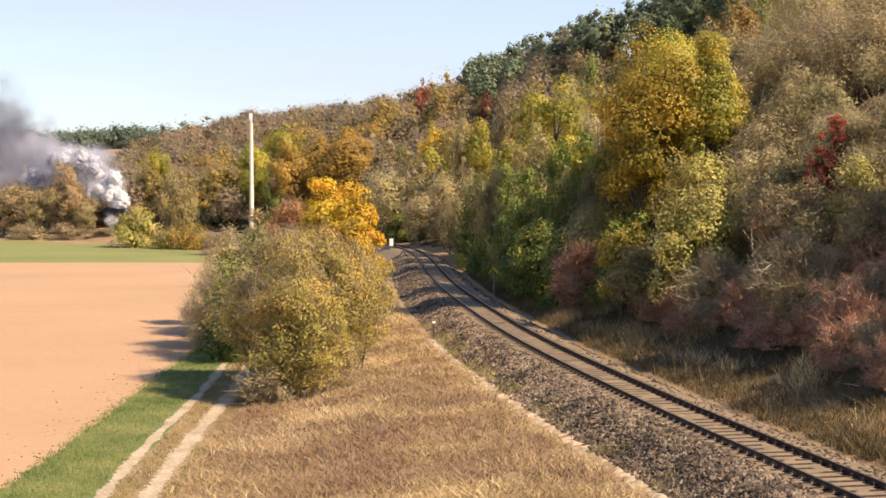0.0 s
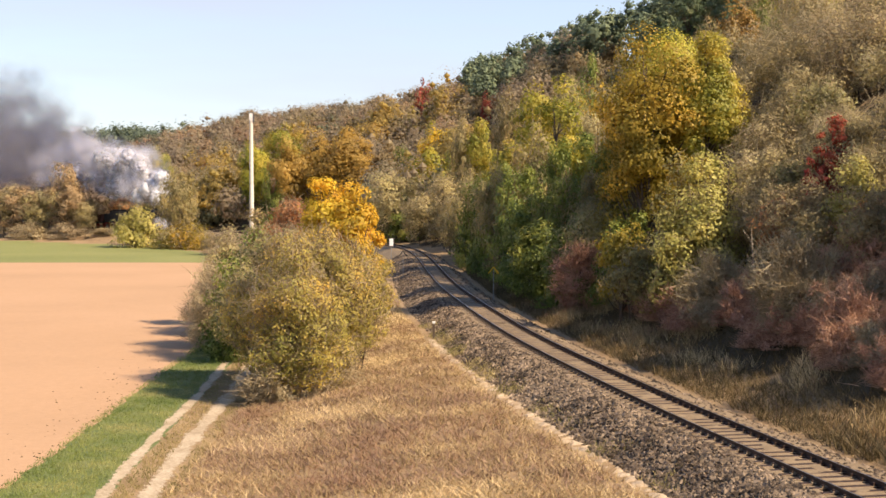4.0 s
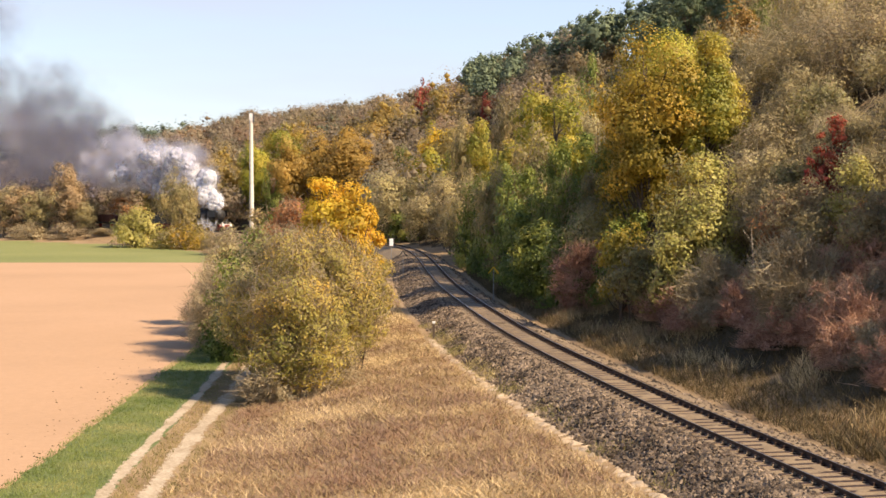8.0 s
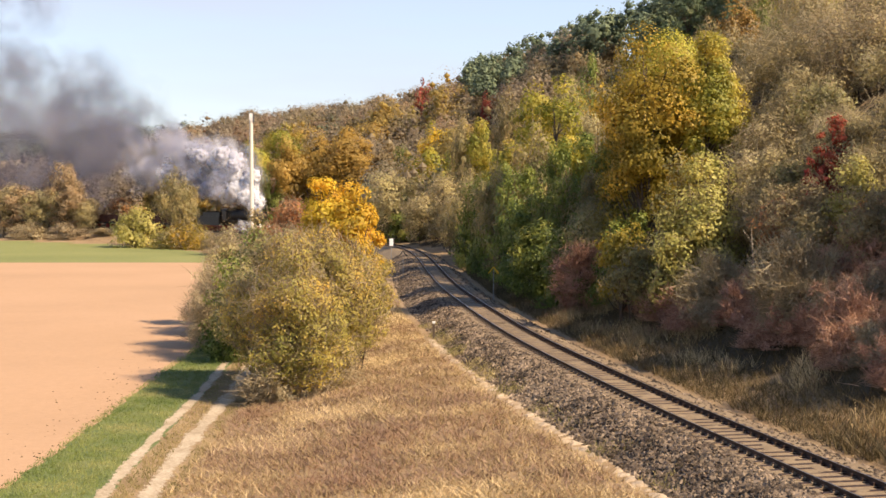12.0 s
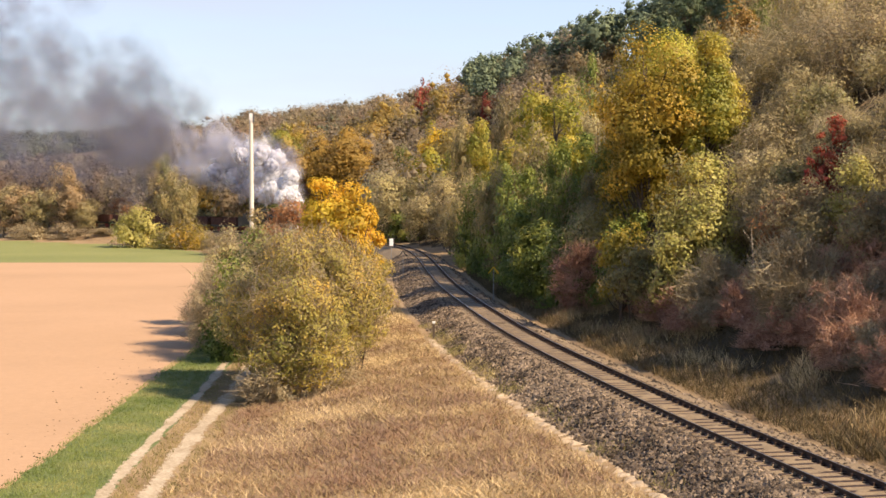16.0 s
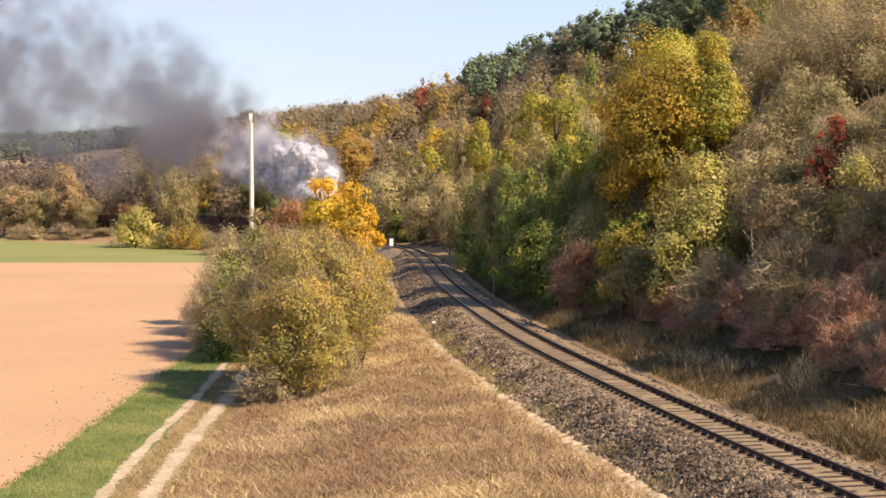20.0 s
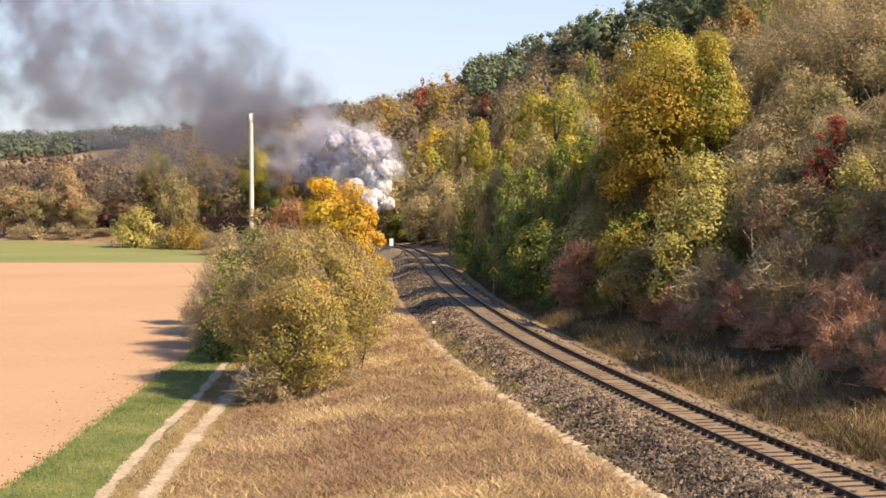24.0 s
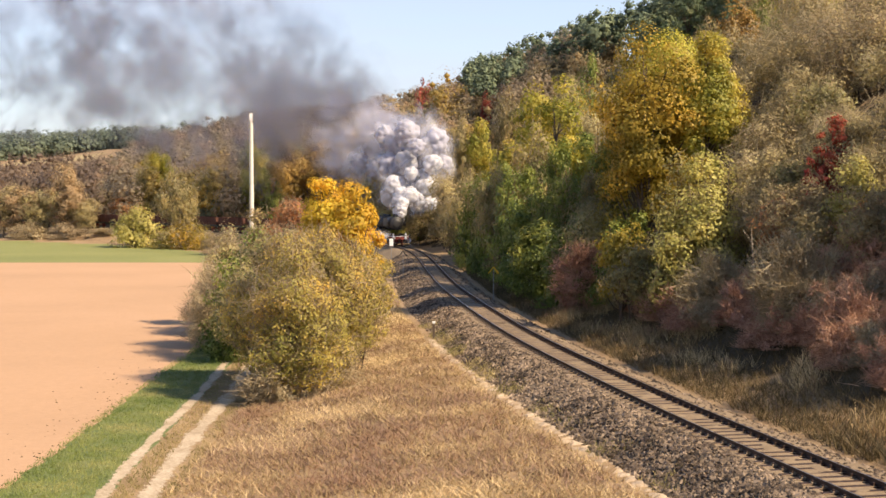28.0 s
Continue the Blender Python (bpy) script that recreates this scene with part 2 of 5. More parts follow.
    "pine": foliage("pine_needles", [(0.022, 0.036, 0.016), (0.040, 0.060, 0.026), (0.065, 0.085, 0.036), (0.10, 0.11, 0.05)], 0.5, 0.3, 0.15),
    "straw": foliage("dry_grass_blades", [(0.17, 0.105, 0.063), (0.225, 0.15, 0.08), (0.23, 0.178, 0.082), (0.31, 0.232, 0.115), (0.46, 0.36, 0.195)], 0.22, 0.2, 0.3, 0.6),
    # paler copy of the straw, with the bank's sunlight painted into the colour
    "sunlit_straw": foliage("sunlit_dry_grass", [(0.30, 0.225, 0.115), (0.38, 0.29, 0.15), (0.45, 0.35, 0.185), (0.52, 0.42, 0.235)], 0.3, 0.2, 0.3, 0.3),
    "brown_weed": foliage("withered_weed_stems", [(0.125, 0.083, 0.058), (0.18, 0.122, 0.082), (0.235, 0.163, 0.108), (0.29, 0.21, 0.135)], 0.4, 0.2, 0.3),
    # withered brown, darkened further: the slope trees' shade is put into the colour
    "slope": foliage("shaded_slope_blades", [(0.030, 0.026, 0.012), (0.055, 0.044, 0.02), (0.09, 0.067, 0.031), (0.145, 0.105, 0.05)], 0.3, 0.2, 0.3, 0.5),
    "grass": foliage("green_grass_blades", [(0.06, 0.085, 0.022), (0.10, 0.125, 0.034), (0.155, 0.165, 0.052), (0.24, 0.215, 0.088)], 0.3, 0.2, 0.3),
    "weed": foliage("olive_weeds", [(0.11, 0.10, 0.035), (0.16, 0.14, 0.05), (0.21, 0.175, 0.07), (0.28, 0.22, 0.10)], 0.3, 0.2, 0.3),
    "amber": foliage("amber_leaves", [(0.17, 0.115, 0.0298), (0.23, 0.153, 0.0357), (0.289, 0.189, 0.0425), (0.34, 0.217, 0.0467)], 0.3),
    # far_ leaves: aerial haze is painted in as greyer colours of narrow range
    "far_dun": foliage("hazed_bare_woods", [(0.165, 0.132, 0.094), (0.205, 0.165, 0.113), (0.24, 0.195, 0.128), (0.28, 0.23, 0.142)], 0.10, 0.1, 0.6, 0.12),
    "far_umber": foliage("hazed_umber_woods", [(0.115, 0.088, 0.07), (0.145, 0.11, 0.083), (0.175, 0.132, 0.092), (0.21, 0.155, 0.10)], 0.10, 0.1, 0.6, 0.12),
    "far_olive": foliage("hazed_olive_woods", [(0.14, 0.121, 0.074), (0.175, 0.149, 0.085), (0.215, 0.176, 0.094), (0.26, 0.198, 0.098)], 0.10, 0.1, 0.6, 0.12),
    "far_russet": foliage("hazed_russet_woods", [(0.18, 0.126, 0.088), (0.215, 0.15, 0.10), (0.25, 0.177, 0.107), (0.285, 0.2, 0.108)], 0.10, 0.1, 0.6, 0.12),
    "far_yellow_green": foliage("hazed_yellow_woods", [(0.221, 0.187, 0.0723), (0.264, 0.217, 0.0765), (0.315, 0.242, 0.0765), (0.348, 0.251, 0.0723)], 0.10, 0.1, 0.6, 0.12),
    "far_green": foliage("hazed_green_woods", [(0.115, 0.125, 0.085), (0.135, 0.145, 0.095), (0.155, 0.16, 0.10), (0.175, 0.175, 0.105)], 0.10, 0.1, 0.6, 0.12),
    "far_pine": foliage("hazed_pine_woods", [(0.062, 0.080, 0.052), (0.082, 0.102, 0.063), (0.105, 0.125, 0.074), (0.13, 0.145, 0.082)], 0.2, 0.05, 0.25, 0.2),
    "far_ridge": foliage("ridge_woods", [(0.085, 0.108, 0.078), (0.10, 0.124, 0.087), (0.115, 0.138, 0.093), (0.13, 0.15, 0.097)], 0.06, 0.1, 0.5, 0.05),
    "steam": smoke_material("white_steam", (0.80, 0.80, 0.835), 0.42, 0.5),
    "haze": smoke_material("pale_smoke", (0.56, 0.56, 0.635), 0.36, 0.4),
    "soot": smoke_material("grey_smoke", (0.265, 0.263, 0.315), 0.26),
}

# ---- the railway line and the lie of the land ----
LINE = [(30, -60), (24, -30), (18.2, 0), (14.8, 20), (11.6, 36.4), (8.95, 49.4), (6.75, 62), (4.3, 78), (1.95, 100), (0.25, 120), (-0.95, 141), (-2.5, 168), (-3.9, 183),
        (-5.8, 195), (-8.5, 205), (-12.6, 216), (-18.6, 228), (-25.8, 240), (-34, 252.3), (-44, 265), (-69, 286.5), (-96, 308), (-150, 350), (-200, 388), (-300, 460)]


def spline(points, step):
    """Catmull-Rom through the points, sampled about every step metres."""
    p = [Vector(a) for a in points]
    p = [2 * p[0] - p[1], *p, 2 * p[-1] - p[-2]]
    out = []
    for a, b, c, d in zip(p, p[1:], p[2:], p[3:]):
        n = max(2, int((c - b).length / step))
        for i in range(n):
            t = i / n
            out.append(0.5 * ((2 * b) + (c - a) * t + (2 * a - 5 * b + 4 * c - d) * t * t + (3 * b - a - 3 * c + d) * t ** 3))
    return np.array([*out, p[-2]])


TRACK = spline(LINE, 1.0)
for _ in range(6):       # ease the bends
    TRACK[3:-3] = (TRACK[:-6] + TRACK[1:-5] + TRACK[2:-4] + TRACK[3:-3] + TRACK[4:-2] + TRACK[5:-1] + TRACK[6:]) / 7
ARC = np.concatenate([[0], np.cumsum(np.hypot(*np.diff(TRACK, axis=0).T))])


def along(s):
    """The point of the track's centre line at arc length s, and its direction away from the near end."""
    x, y = np.interp(s, ARC, TRACK[:, 0]), np.interp(s, ARC, TRACK[:, 1])
    d = np.array([np.interp(s + 1.5, ARC, TRACK[:, 0]) - np.interp(s - 1.5, ARC, TRACK[:, 0]), np.interp(s + 1.5, ARC, TRACK[:, 1]) - np.interp(s - 1.5, ARC, TRACK[:, 1])])
    return np.array([x, y]), d / np.hypot(*d)


def arc_at(y):
    return np.interp(y, TRACK[:, 1], ARC)


_a, _b = TRACK[0:-2:2], TRACK[2::2]


def offset(x, y):
    """Signed distance from the track's centre line, positive on the hill's side."""
    p = np.stack([np.asarray(x, float).ravel(), np.asarray(y, float).ravel()], 1)
    best, sign = np.full(len(p), 1e9), np.ones(len(p))
    for a, b in zip(_a, _b):
        e = b - a
        t = np.clip(((p - a) @ e) / (e @ e), 0, 1)
        v = p - a - t[:, None] * e
        d = np.hypot(v[:, 0], v[:, 1])
        s = np.where(e[0] * v[:, 1] - e[1] * v[:, 0] < 0, 1.0, -1.0)
        near = d < best - 1e-9
        best, sign = np.where(near, d, best), np.where(near, s, sign)
    return (best * sign).reshape(np.shape(x))


# crest of the hill: bearing (x over y), distance, height
CREST = np.array([(-0.9, 1100, 34), (-0.31, 900, 33), (-0.22, 760, 31), (-0.134, 520, 28), (-0.04, 430, 28), (0.018, 365, 29.3), (0.086, 310, 33.0), (0.166, 265, 36.0), (0.3, 215, 38.5), (0.8, 170, 44)])
_cb = np.linspace(-0.9, 0.8, 120)
_cy = np.interp(_cb, CREST[:, 0], CREST[:, 1])
_cd = offset(_cb * _cy, _cy)


def smooth(t):
    t = np.clip(t, 0, 1)
    return t * t * (3 - 2 * t)


def wob(x, y, s, seed=0.0):
    """A cheap rolling unevenness between -1 and 1."""
    return (np.sin(x / s + seed) * np.cos(y / s * 1.3 + 2 * seed) + 0.6 * np.sin((x * 0.6 + y) / s * 2.1 + seed * 3) + 0.4 * np.cos((x - 0.7 * y) / s * 3.7 + seed)) / 2


def land(x, y):
    """Height of the ground; rail top is 0."""
    x, y = np.asarray(x, float), np.asarray(y, float)
    d = offset(x, y)
    u = np.clip(x / np.maximum(y, 45), -0.9, 0.8)
    top = np.interp(u, CREST[:, 0], CREST[:, 2])
    reach = np.maximum(np.interp(u, _cb, _cd), 30)
    f = np.clip((d - 3.6) / reach, 0, 1)
    hill = -0.75 + top * (1 - (1 - f) ** 1.35) * (0.3 + 0.7 * smooth((d - 4.5) / 15)) - 0.02 * np.maximum(d - reach - 3, 0)
    left = smooth((-u - 0.20) / 0.06)
    hill = -0.75 + (hill + 0.75) * (1 - left + left * (0.15 + 0.85 * smooth((d - 40) / 200)))
    hill += smooth((d - 6) / 20) * 0.8 * wob(x, y, 9.0, 1.0)
    width = np.clip(np.interp(y, TRACK[:, 1], TRACK[:, 0]) + 4.5, 5, 16)
    bank = -0.98 - 1.22 * smooth((-d - 5.2) / width) + 0.10 * wob(x, y, 2.2, 2.0) * smooth((-d - 5) / 2) * (x > -9)
    return np.where(d > 0, np.where(d < 3.6, -0.75, hill), bank)


def ground_at(x, y):
    return float(land(np.array([x]), np.array([y]))[0])


# ---- mesh helpers ----
def mesh_from(name, verts, faces, mat, smooth_shade=False):
    me = bpy.data.meshes.new(name)
    me.from_pydata([tuple(v) for v in verts], [], faces)
    me.materials.append(mat)
    if smooth_shade:
        me.polygons.foreach_set("use_smooth", [True] * len(me.polygons))
    me.update()
    return me


def polys(name, verts, size, mat, smooth_shade=False):
    """A mesh of separate faces with `size` corners each, verts in order."""
    verts = np.asarray(verts, dtype=np.float32).reshape(-1, 3)
    n = len(verts) // size
    me = bpy.data.meshes.new(name)
    me.vertices.add(len(verts))
    me.vertices.foreach_set("co", verts.ravel())
    me.loops.add(len(verts))
    me.loops.foreach_set("vertex_index", np.arange(len(verts), dtype=np.int32))
    me.polygons.add(n)
    me.polygons.foreach_set("loop_start", np.arange(n, dtype=np.int32) * size)
    me.polygons.foreach_set("use_smooth", np.full(n, smooth_shade))
    me.materials.append(mat)
    me.update(calc_edges=True)
    return me


def faced(name, verts, faces, mat, smooth_shade=False):
    """A mesh of quads or triangles given by an index array."""
    verts, faces = np.asarray(verts, dtype=np.float32), np.asarray(faces, dtype=np.int32)
    n, k = faces.shape
    me = bpy.data.meshes.new(name)
    me.vertices.add(len(verts))
    me.vertices.foreach_set("co", verts.ravel())
    me.loops.add(n * k)
    me.loops.foreach_set("vertex_index", faces.ravel())
    me.polygons.add(n)
    me.polygons.foreach_set("loop_start", np.arange(n, dtype=np.int32) * k)
    me.polygons.foreach_set("use_smooth", np.full(n, smooth_shade))
    me.materials.append(mat)
    me.update(calc_edges=True)
    return me


def piece(name, mesh, parent, label=""):
    ob = new(name, mesh)
    ob.parent = parent
    return tagged(ob, label) if label else ob


def part(name, bm, mat, parent, label=""):
    """Links a bmesh as one mesh object under a thing or a part."""
    me = bpy.data.meshes.new(name)
    bm.normal_update()
    bm.to_mesh(me)
    bm.free()
    me.materials.append(mat)
    return piece(name, me, parent, label)


def box(bm, cx, cy, cz, sx, sy, sz, bevel=0.0, m=None):
    got = bmesh.ops.create_cube(bm, size=1.0, matrix=(m or Matrix()) @ Matrix.Translation((cx, cy, cz)) @ Matrix.Diagonal((sx, sy, sz, 1)))
    if bevel:
        edges = list({e for v in got["verts"] for e in v.link_edges})
        bmesh.ops.bevel(bm, geom=edges, offset=bevel, segments=2, affect="EDGES")
    return bm


def rod(bm, a, b, r0, r1=None, sides=8, caps=True):
    """A tapered round bar from a to b."""
    a, b = Vector(a), Vector(b)
    m = Matrix.Translation((a + b) / 2) @ (b - a).to_track_quat("Z", "Y").to_matrix().to_4x4()
    bmesh.ops.create_cone(bm, cap_ends=caps, segments=sides, radius1=r0, radius2=r0 if r1 is None else r1, depth=(b - a).length, matrix=m)
    return bm


def lathe(bm, profile, m=None, sides=20):
    """Turns a profile of (radius, height) about z."""
    m = m or Matrix()
    rings = [[bm.verts.new(m @ Vector((r * math.cos(2 * math.pi * i / sides), r * math.sin(2 * math.pi * i / sides), z))) for i in range(sides)] for r, z in profile]
    for r0, r1 in zip(rings, rings[1:]):
        for i in range(sides):
            f = bm.faces.new((r0[i], r0[(i + 1) % sides], r1[(i + 1) % sides], r1[i]))
            f.smooth = True
    for ring in (rings[0][::-1], rings[-1]):
        bm.faces.new(ring)
    return bm


def empty(name, m, label, category, group=""):
    ob = new(name)
    ob.empty_display_size = 0.2
    ob.matrix_world = m
    return tagged(ob, label, category, group)


def sheet(name, xs, ys, lift, mat, label, inside=None, category=""):
    """A sheet that lies on the land over a grid of x by y; inside(x, y) keeps part of it."""
    gx, gy = np.meshgrid(xs, ys)
    v = np.stack([gx, gy, land(gx, gy) + lift], -1).reshape(-1, 3)
    w = len(xs)
    i, j = np.meshgrid(np.arange(len(xs) - 1), np.arange(len(ys) - 1))
    a = (j * w + i).ravel()
    f = np.stack([a, a + 1, a + w + 1, a + w], 1)
    if inside is not None:
        c = v[f].mean(1)
        f = f[inside(c[:, 0], c[:, 1])]
    return tagged(new(name, faced(name, v, f, mat, True)), label, category, kind="structure")


def sweep(name, profile, ss, mat, uneven=0.0):
    """A band along the track: profile of (offset to the hill's side, height)."""
    rng = np.random.default_rng(5)
    rows = []
    for s in ss:
        p, d = along(s)
        nrm = np.array([d[1], -d[0]])
        rows.append([(*(p + nrm * o), z) for o, z in profile])
    v = np.array(rows)
    if uneven:
        v += rng.normal(0, uneven, v.shape)
    k = len(profile)
    i, j = np.meshgrid(np.arange(k - 1), np.arange(len(ss) - 1))
    a = (j * k + i).ravel()
    return faced(name, v.reshape(-1, 3), np.stack([a, a + k, a + k + 1, a + 1], 1), mat)


# ---- ground ----
def steps(*runs):
    out = []
    for a, b, n in runs:
        out += list(np.linspace(a, b, n, endpoint=False))
    return np.array(out + [runs[-1][1]])


def build_ground():
    xs = steps((-4000, -800, 8), (-800, -200, 15), (-200, -40, 32), (-40, 40, 60), (40, 200, 32), (200, 800, 15), (800, 4000, 8))
    ys = steps((-600, -60, 6), (-60, 30, 20), (30, 130, 75), (130, 420, 60), (420, 1300, 30), (1300, 4500, 10))
    sheet("ground", xs, ys, 0.0, M["dry"], "uneven ground under dry autumn grass", category="ground")
    # leaf litter of the wooded slope
    xs = steps((-260, -40, 44), (-40, 60, 60), (60, 260, 36))
    ys = steps((10, 130, 60), (130, 460, 60))
    sheet("hillside_floor", xs, ys, 0.03, M["hill"], "brown leaf litter on the wooded slope", lambda x, y: offset(x, y) > 6.5 + 0.8 * wob(x, y, 2.0), "ground")
    edge = lambda y: -14.9 - 0.018 * (y - 50) + 0.16 * wob(y, y, 1.6)
    sheet("field", steps((-420, -60, 40), (-60, -18, 30), (-18, -13.5, 30)), steps((20, 110, 140), (110, 193, 30)), 0.012, M["soil"], "bare pinkish-tan tilled field of fine soil", lambda x, y: x < edge(y), "field")
    sheet("green_field", steps((-420, -60, 40), (-60, -16, 30)), steps((193, 275, 40)), 0.012, M["green_field"], "low green crop strip beyond the tilled field", lambda x, y: (offset(x, y) < -19) & (x < -18), "field")
    sheet("meadow", steps((-330, -120, 50)), steps((540, 660, 30)), 0.3, M["meadow"], "pale dry meadow below the distant ridge", lambda x, y: (x / y < -0.243 + 0.01 * wob(y, y, 9.0)) & (y > 575 + 12 * wob(x, x, 30.0)), "meadow")
    sheet("verge", steps((-18, -9.0, 60)), steps((20, 120, 160)), 0.004, M["verge"], "green grass verge along the farm track", lambda x, y: (x > edge(y)) & (x < -11.1 - 0.034 * (y - 46) + 0.12 * wob(y, y, 1.1)), "grass")
    for x0, wide, dens in ((-9.75, 0.38, 1.0), (-11.3, 0.27, 2.0)):
        mid = lambda y, x0=x0: x0 - 0.034 * (y - 46) - 0.0001 * (y - 46) ** 2 + 0.10 * np.sin(y / 5.0)
        sheet("rut", steps((x0 - 4, x0 + 1.0, 110)), steps((34, 105, 560)), 0.02, M["rut"], "pale chalky wheel rut of the farm track",
              lambda x, y, mid=mid, wide=wide, dens=dens: np.abs(x - mid(y)) < wide * (0.85 + 0.45 * wob(y * 1.7, x * 2 + y * 0.6, 1.9, dens) + 0.35 * wob(x * 5, y * 4.1, 0.7, dens + 5)), "path")


build_ground()


# ---- the line ----
BED = None


def build_track():
    global BED
    BED = tagged(new("ballast_bed", sweep("ballast_bed", [(-4.3, -1.02), (-3.7, -0.93), (-2.5, -0.36), (-1.75, -0.17), (-1.05, -0.165), (-0.9, -0.20), (-0.6, -0.20), (-0.45, -0.154), (0, -0.150), (0.45, -0.154), (0.6, -0.20), (0.9, -0.20), (1.05, -0.17), (1.75, -0.18), (2.4, -0.45), (3.2, -0.80), (4.0, -0.9)],
                 np.arange(20, ARC[-1] - 5, 0.5), M["infill"], 0.012)), "brown ballast bed under a single railway line", "ballast", kind="structure")
    strip = sweep("gravel_strip", [(-4.75, -1.05), (-4.55, -0.985), (-4.3, -0.975), (-4.05, -1.0), (-3.9, -1.04)], np.arange(arc_at(30), arc_at(84), 0.22), M["strip"], 0.045)
    tagged(new("gravel_strip", strip), "pale chalky gravel strip at the foot of the ballast", "gravel", kind="structure")
    line = empty("railway_track", Matrix(), "single railway track with rusty rails curving through the valley", "railway track")
    ss = np.concatenate([np.arange(20, arc_at(260), 0.6), np.arange(arc_at(260), ARC[-1] - 5, 3.0)])
    for side in (-0.7525, 0.7525):
        prof = [(-0.07, -0.17), (-0.07, -0.15), (-0.012, -0.13), (-0.012, -0.04), (-0.036, -0.03), (-0.036, 0.0)]
        full = prof + [(-o, z) for o, z in prof[::-1]]
        rail = piece("rail", sweep("rail", [(side + o, z) for o, z in full], ss, M["rail"]), line, "rust-brown steel rail")
        piece("running_surface", sweep("running_surface", [(side - 0.026, 0.004), (side + 0.026, 0.004)], ss, M["rail_head"]), rail, "worn bright strip")
    bm = bmesh.new()
    box(bm, 0, 0, -0.226, 2.5, 0.26, 0.16, 0.015)
    wood = len(bm.faces)
    for o in (-0.7525, 0.7525):
        box(bm, o, 0, -0.125, 0.36, 0.17, 0.03)
        for e in (-0.12, 0.12):
            box(bm, o + e, 0, -0.095, 0.06, 0.11, 0.05)
    bm.faces.ensure_lookup_table()
    for f in bm.faces[wood:]:
        f.material_index = 1
    first = part("sleeper", bm, M["sleeper"], line)
    first.data.materials.append(M["rail"])
    s = arc_at(34)
    for k in range(296):
        p, d = along(s + k * 0.63)
        ob = first if k == 0 else piece("sleeper", first.data, line)
        ob.location, ob.rotation_euler = (p[0], p[1], 0), (0, 0, math.atan2(-d[0], d[1]))


build_track()


def rocks(name, n, pick, size, mat, label, seed):
    """Loose stones: squashed eight-sided lumps; pick(rng, n) gives places."""
    rng = np.random.default_rng(seed)
    p = pick(rng, n)
    n = len(p)
    base = np.array([(1, 0, 0), (0, 1, 0), (-1, 0, 0), (0, -1, 0), (0, 0, 1), (0, 0, -1)], float)
    tri = np.array([(0, 1, 4), (1, 2, 4), (2, 3, 4), (3, 0, 4), (1, 0, 5), (2, 1, 5), (3, 2, 5), (0, 3, 5)])
    r = rng.uniform(*size, (n, 1, 1)) * rng.uniform(0.55, 1.2, (n, 6, 1))
    ang = rng.uniform(0, 6.28, n)
    tilt = rng.normal(0, 0.5, n)
    v = base[None] * r
    y = v[..., 1] * np.cos(tilt)[:, None] - v[..., 2] * np.sin(tilt)[:, None]
    z = v[..., 1] * np.sin(tilt)[:, None] + v[..., 2] * np.cos(tilt)[:, None]
    x = v[..., 0]
    v = np.stack([x * np.cos(ang)[:, None] - y * np.sin(ang)[:, None], x * np.sin(ang)[:, None] + y * np.cos(ang)[:, None], z * 0.8], -1) + p[:, None]
    f = (tri[None] + 6 * np.arange(n)[:, None, None]).reshape(-1, 3)
    return tagged(new(name, faced(name, v.reshape(-1, 3), f, mat)), label, "stones", kind="stuff")


def ballast_places(rng, n):
    s = arc_at(36) + (arc_at(175) - arc_at(36)) * rng.random(n) ** 1.9
    o = np.where(rng.random(n) < 0.92, -4.1 + 2.75 * rng.random(n), rng.uniform(1.3, 2.6, n))
    z = np.interp(o, [-4.3, -3.7, -2.5, -1.75, 1.75, 2.4, 3.2], [-1.02, -0.93, -0.36, -0.20, -0.21, -0.45, -0.8])
    out = []
    for a, b, c in zip(s, o, z):
        p, d = along(a)
        out.append((p[0] + d[1] * b, p[1] - d[0] * b, c + 0.01))
    return np.array(out)


rocks("ballast_stones", 19000, ballast_places, (0.07, 0.16), M["stone"], "dark weathered ballast stones on the shoulder", 3)


def turf(name, n, pick, height, width, mat, label, seed, lean=0.5):
    """Grass: single tapered blades in small bunches."""
    rng = np.random.default_rng(seed)
    p = pick(rng, n)
    n = len(p)
    p = np.repeat(p, 4, 0) + np.concatenate([rng.normal(0, 0.09, (n * 4, 2)), np.zeros((n * 4, 1))], 1)
    n = len(p)
    a = rng.uniform(0, 6.28, n)
    h = rng.uniform(*height, n) * rng.uniform(0.6, 1.0, n)
    w = rng.uniform(*width, n)
    tip = p + np.stack([rng.normal(0, lean, n) * h, rng.normal(0, lean, n) * h, h], 1)
    e = np.stack([np.cos(a) * w, np.sin(a) * w, np.zeros(n)], 1)
    v = np.stack([p - e, p + e, tip], 1)
    v[:, :2, 2] -= 0.03
    return tagged(new(name, polys(name, v.reshape(-1, 3), 3, mat)), label, "grass", kind="stuff")


def bank_places(rng, n):
    y = 36 + 90 * rng.random(n) ** 1.5
    t = np.interp(y, TRACK[:, 1], TRACK[:, 0])
    left = np.maximum(-9.2, t - 22)
    x = left + (t - 4.8 - left) * rng.random(n)
    keep = wob(x, y, 1.4, 4.0) + rng.normal(0, 0.5, n) > -0.55
    x, y = x[keep], y[keep]
    return np.stack([x, y, land(x, y)], 1)


